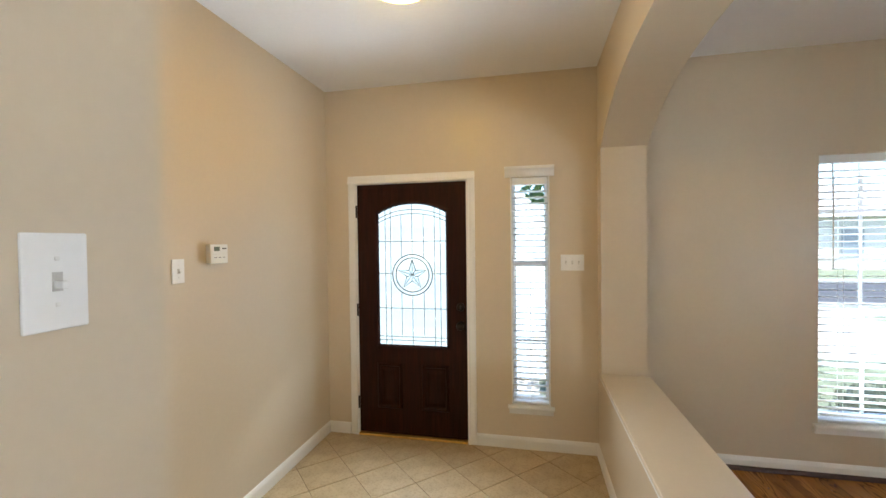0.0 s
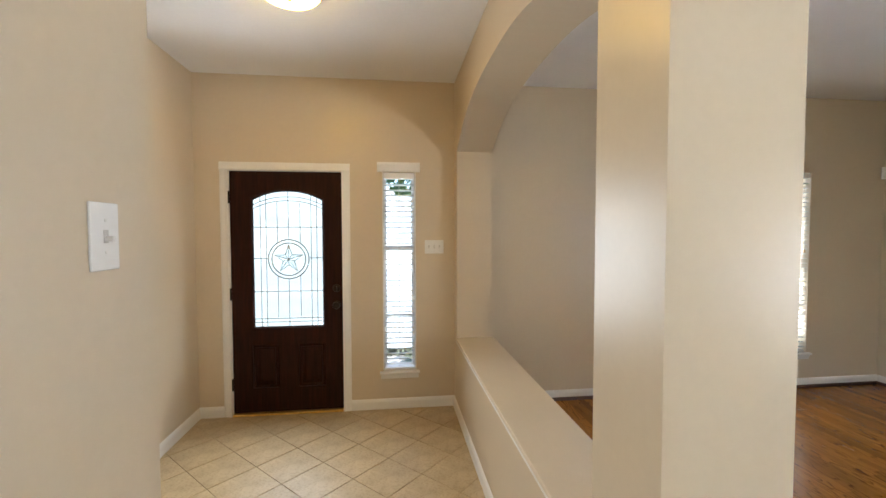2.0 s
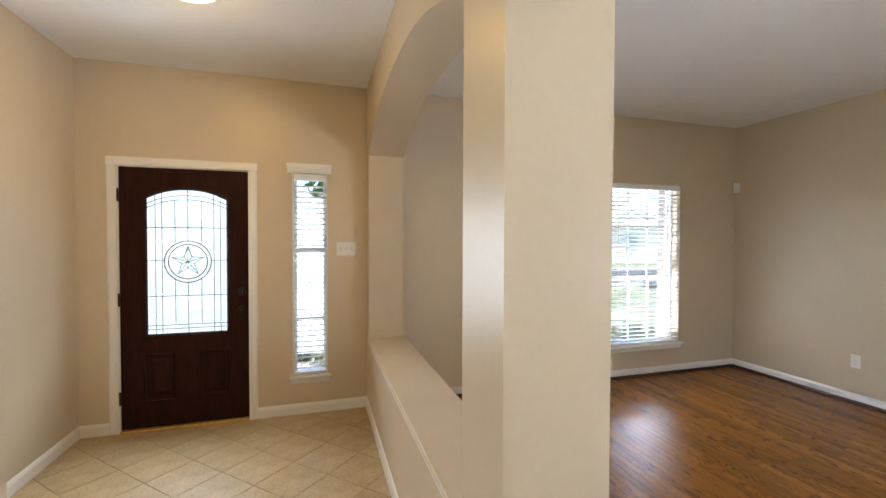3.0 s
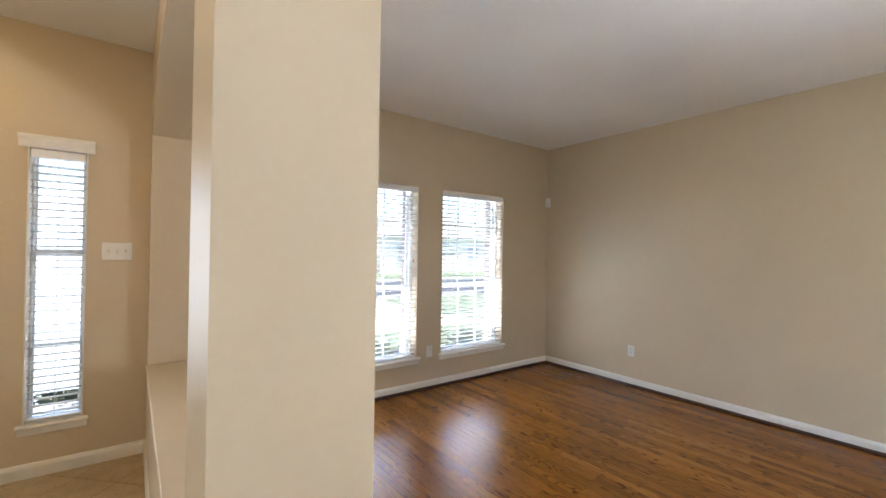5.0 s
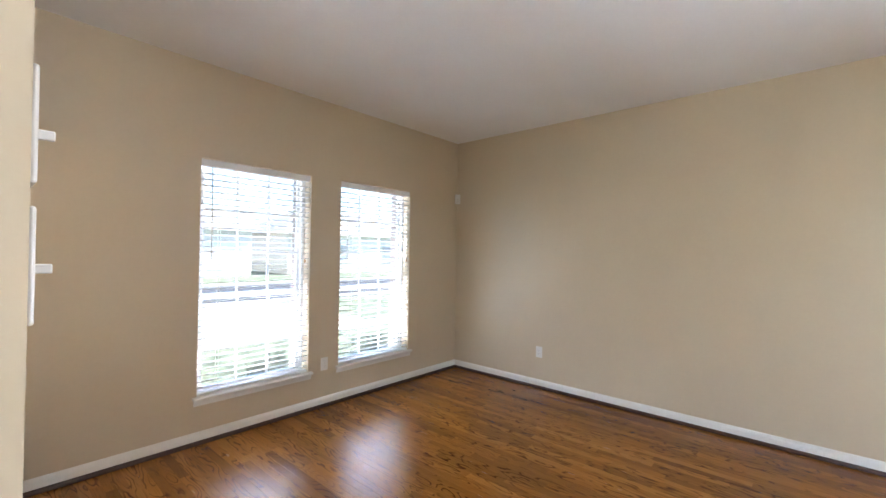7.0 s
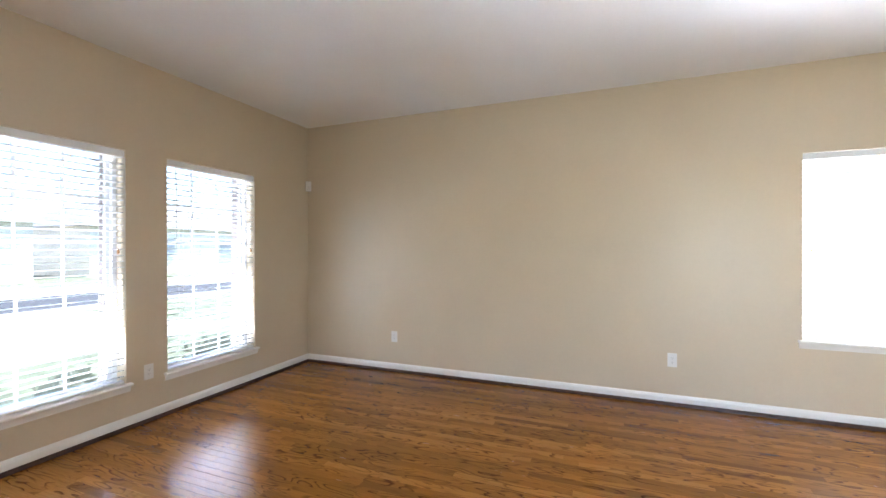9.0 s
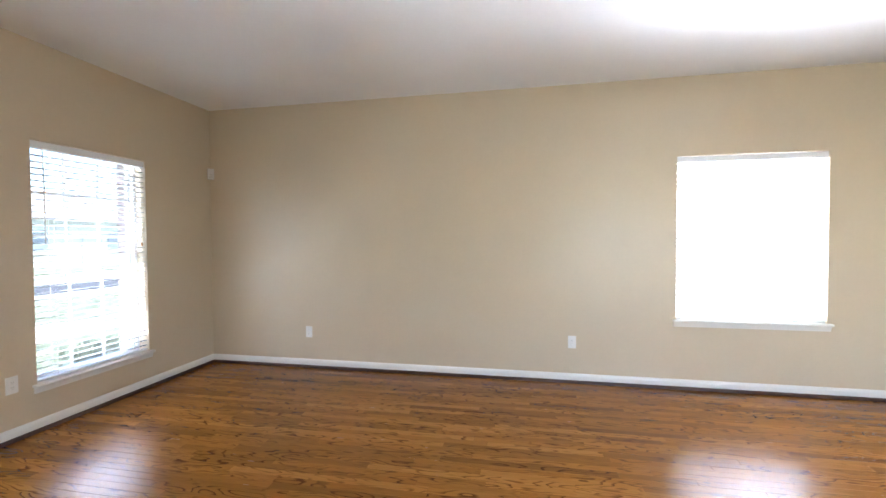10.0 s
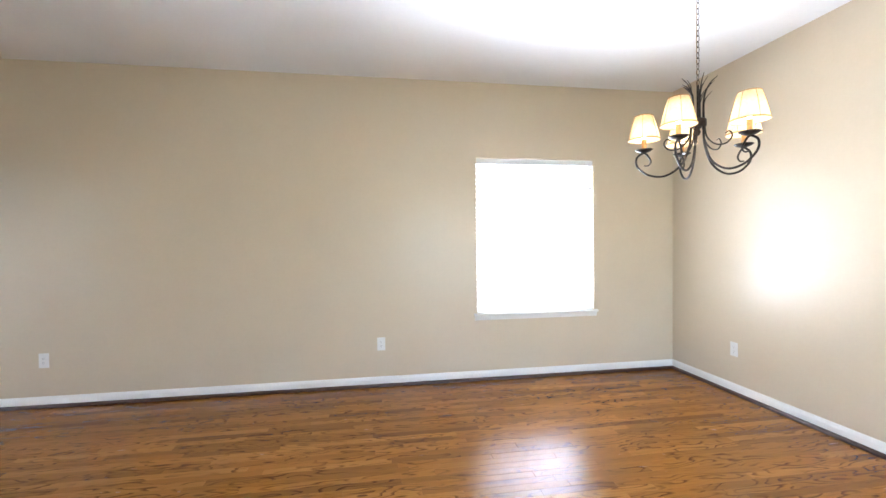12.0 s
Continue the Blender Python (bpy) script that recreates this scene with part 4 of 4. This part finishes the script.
def house(x, y, w, d, h, face, label):
    """A plain single-storey house; face: -1 when its front looks along -y."""
    hs = thing("house", (x, y, -0.3), label, "house")
    part("wall", boxed(x - w / 2, x + w / 2, y, y + d, -0.3, h), M_SIDING, hs)
    bm = bmesh.new()
    e = 0.5
    pts = [(x - w / 2 - e, y - e, h), (x + w / 2 + e, y - e, h), (x + w / 2 + e, y + d + e, h), (x - w / 2 - e, y + d + e, h)]
    a = [bm.verts.new(p) for p in pts]
    r = [bm.verts.new((x - w / 2 + d * 0.35, y + d / 2, h + 2.2)), bm.verts.new((x + w / 2 - d * 0.35, y + d / 2, h + 2.2))]
    for f in ((a[0], a[1], r[1], r[0]), (a[1], a[2], r[1]), (a[2], a[3], r[0], r[1]), (a[3], a[0], r[0]), (a[3], a[2], a[1], a[0])):
        bm.faces.new(f)
    part("roof", bm, M_ROOF, hs)
    for u in (-0.36, -0.2, 0.12):
        win = part("window", boxed(x + u * w - 0.55, x + u * w + 0.55, y - 0.04, y - 0.005, 0.6, 2.0), M_DARKGLASS, hs)
        part("frame", boxed(x + u * w - 0.62, x + u * w + 0.62, y - 0.07, y - 0.041, 2.0, 2.08), M_TRIM, win)
        part("sill", boxed(x + u * w - 0.62, x + u * w + 0.62, y - 0.09, y - 0.041, 0.53, 0.6), M_TRIM, win)
    part("door", boxed(x - 0.45, x + 0.45, y - 0.05, y - 0.005, -0.3, 1.85), M_SIDING, hs)
    part("garage_door", boxed(x + 0.22 * w, x + 0.45 * w, y - 0.05, y - 0.005, -0.3, 1.95), M_TRIM, hs)


house(4.0, 27.0, 17.0, 9.0, 2.7, -1, "single-storey pale sided house across the street")
house(-16.0, 27.5, 15.0, 9.0, 2.7, -1, "single-storey pale sided house across the street")
house(23.0, 28.0, 15.0, 9.0, 2.7, -1, "single-storey pale sided house across the street")
nb = thing("neighbour_house", (14.0, -3.0, -0.3), "pale sided neighbouring house beside the lawn", "house")
part("wall", boxed(10.5, 18.0, -10.0, 4.0, -0.3, 2.7), M_SIDING, nb)
bm = bmesh.new()
a = [bm.verts.new(p) for p in ((10.0, -10.5, 2.7), (18.5, -10.5, 2.7), (18.5, 4.5, 2.7), (10.0, 4.5, 2.7))]
r = [bm.verts.new((14.2, -7.0, 4.8)), bm.verts.new((14.2, 1.0, 4.8))]
for f in ((a[0], a[1], r[0]), (a[1], a[2], r[1], r[0]), (a[2], a[3], r[1]), (a[3], a[0], r[0], r[1]), (a[3], a[2], a[1], a[0])):
    bm.faces.new(f)
part("roof", bm, M_ROOF, nb)
tagged(part("side_path", boxed(EAST + OUT + 0.01, 9.5, -9, 3.0, -0.32, -0.27), M_CONCRETE), "pale concrete side yard", "pavement", kind="structure")

# ---- tile floor of foyer and hall ----
EDGE = 0.684      # tile on one side, oak on the other
slab = tagged(part("floor_tile", boxed(WEST - 0.1, EDGE, SOUTH, NORTH + 0.02, -0.06, 0.0005), M_GROUT), "diagonal beige ceramic tile floor with tan grout", "floor", kind="structure")
PITCH, GAP, TX, TY = 0.304, 0.0042, 0.035, 2.37


def clip_poly(poly, axis, limit, keep_less):
    out = []
    for p, q in zip(poly, poly[1:] + poly[:1]):
        pin, qin = (p[axis] <= limit) == keep_less, (q[axis] <= limit) == keep_less
        if pin:
            out.append(p)
        if pin != qin:
            t = (limit - p[axis]) / (q[axis] - p[axis])
            out.append((p[0] + (q[0] - p[0]) * t, p[1] + (q[1] - p[1]) * t))
    return out


def tile_mesh(poly, name="tile"):
    bm = bmesh.new()
    cx, cy = sum(p[0] for p in poly) / len(poly), sum(p[1] for p in poly) / len(poly)
    rows = [[bm.verts.new((x + (cx - x) * k, y + (cy - y) * k, z)) for x, y in poly] for k, z in ((0, 0.0), (0, 0.0025), (0.015, 0.004))]
    n = len(poly)
    for a, b in zip(rows, rows[1:]):
        for i in range(n):
            bm.faces.new((a[i], a[(i + 1) % n], b[(i + 1) % n], b[i]))
    bm.faces.new(rows[-1])
    return mesh_of(name, bm, M_TILE)


h = (PITCH - GAP) / math.sqrt(2)
whole = tile_mesh([(-h, 0), (0, -h), (h, 0), (0, h)])
D2 = PITCH / math.sqrt(2)
# tiles cut to the foyer and to the hall
for x0, x1, y0, y1 in ((WEST, HALF_A, TURN, NORTH), (HALL, EDGE, SOUTH, COL_A), (HALL, HALF_A, COL_A, TURN)):
    for i in range(-12, 13):
        for j in range(-30, 13):
            if (i + j) % 2:
                continue
            # tile centres sit half a diagonal off the grout crossings
            cx, cy = TX + i * D2 + D2, TY + j * D2
            poly = [(cx - h, cy), (cx, cy - h), (cx + h, cy), (cx, cy + h)]
            if x0 < cx - h and cx + h < x1 and y0 < cy - h and cy + h < y1:
                piece("tile", whole, slab, (cx, cy, 0.0005))
                continue
            for ax, lim, less in ((0, x0, False), (0, x1, True), (1, y0, False), (1, y1, True)):
                poly = clip_poly(poly, ax, lim, less) if poly else poly
            if len(poly) > 2:
                mx, my = sum(p[0] for p in poly) / len(poly), sum(p[1] for p in poly) / len(poly)
                if max(abs(p[0] - mx) + abs(p[1] - my) for p in poly) > 0.02:
                    piece("tile", tile_mesh([(p[0] - mx, p[1] - my) for p in poly]), slab, (mx, my, 0.0005))

# ---- oak strip floor ----
wood = tagged(part("floor_oak", boxed(EDGE, EAST, SOUTH, NORTH, -0.06, -0.004), M_SUB), "glossy brown-stained strip oak floor", "floor", kind="structure")
STRIP = 0.057
LENGTHS = (0.42, 0.58, 0.74, 0.90, 1.06, 1.22)


def board(bm, x0, x1, y0, y1, z0, z1, b=0.0004):
    lo = [bm.verts.new(p) for p in ((x0, y0, z0), (x1, y0, z0), (x1, y1, z0), (x0, y1, z0))]
    mi = [bm.verts.new(p) for p in ((x0, y0, z1 - b), (x1, y0, z1 - b), (x1, y1, z1 - b), (x0, y1, z1 - b))]
    hi = [bm.verts.new(p) for p in ((x0 + b, y0 + b, z1), (x1 - b, y0 + b, z1), (x1 - b, y1 - b, z1), (x0 + b, y1 - b, z1))]
    for a, c in ((lo, mi), (mi, hi)):
        for i in range(4):
            bm.faces.new((a[i], a[(i + 1) % 4], c[(i + 1) % 4], c[i]))
    bm.faces.new(hi)
    return bm


boards = {l: mesh_of("floorboard", board(bmesh.new(), 0.0002, STRIP - 0.0002, 0.0002, l - 0.0002, 0, 0.006), M_OAK) for l in LENGTHS}
rest, count, col = bmesh.new(), 0, 0
rng = random.Random(5)
x = EDGE
while x < EAST - 0.001:
    y, wdt = SOUTH, min(STRIP, EAST - x)
    first_len = rng.uniform(0.15, 1.0)
    while y < NORTH - 0.001:
        l = first_len if y == SOUTH else rng.choice(LENGTHS)
        l2 = min(l, NORTH - y)
        drop = rng.uniform(0, 0.00035)
        if l in boards and l2 == l and wdt == STRIP and 1.0 < x < 3.1 and y > -3.0 and count < 300:
            piece("floorboard", boards[l], wood, (x, y, -0.0035 - drop))
            count += 1
        else:
            board(rest, x + 0.0002, x + wdt - 0.0002, y + 0.0002, y + l2 - 0.0002, -0.0035, 0.0025 - drop)
        y += l2
    x += STRIP
tagged(part("floorboards", rest, M_OAK_REST, wood), "brown-stained oak strips", kind="stuff")
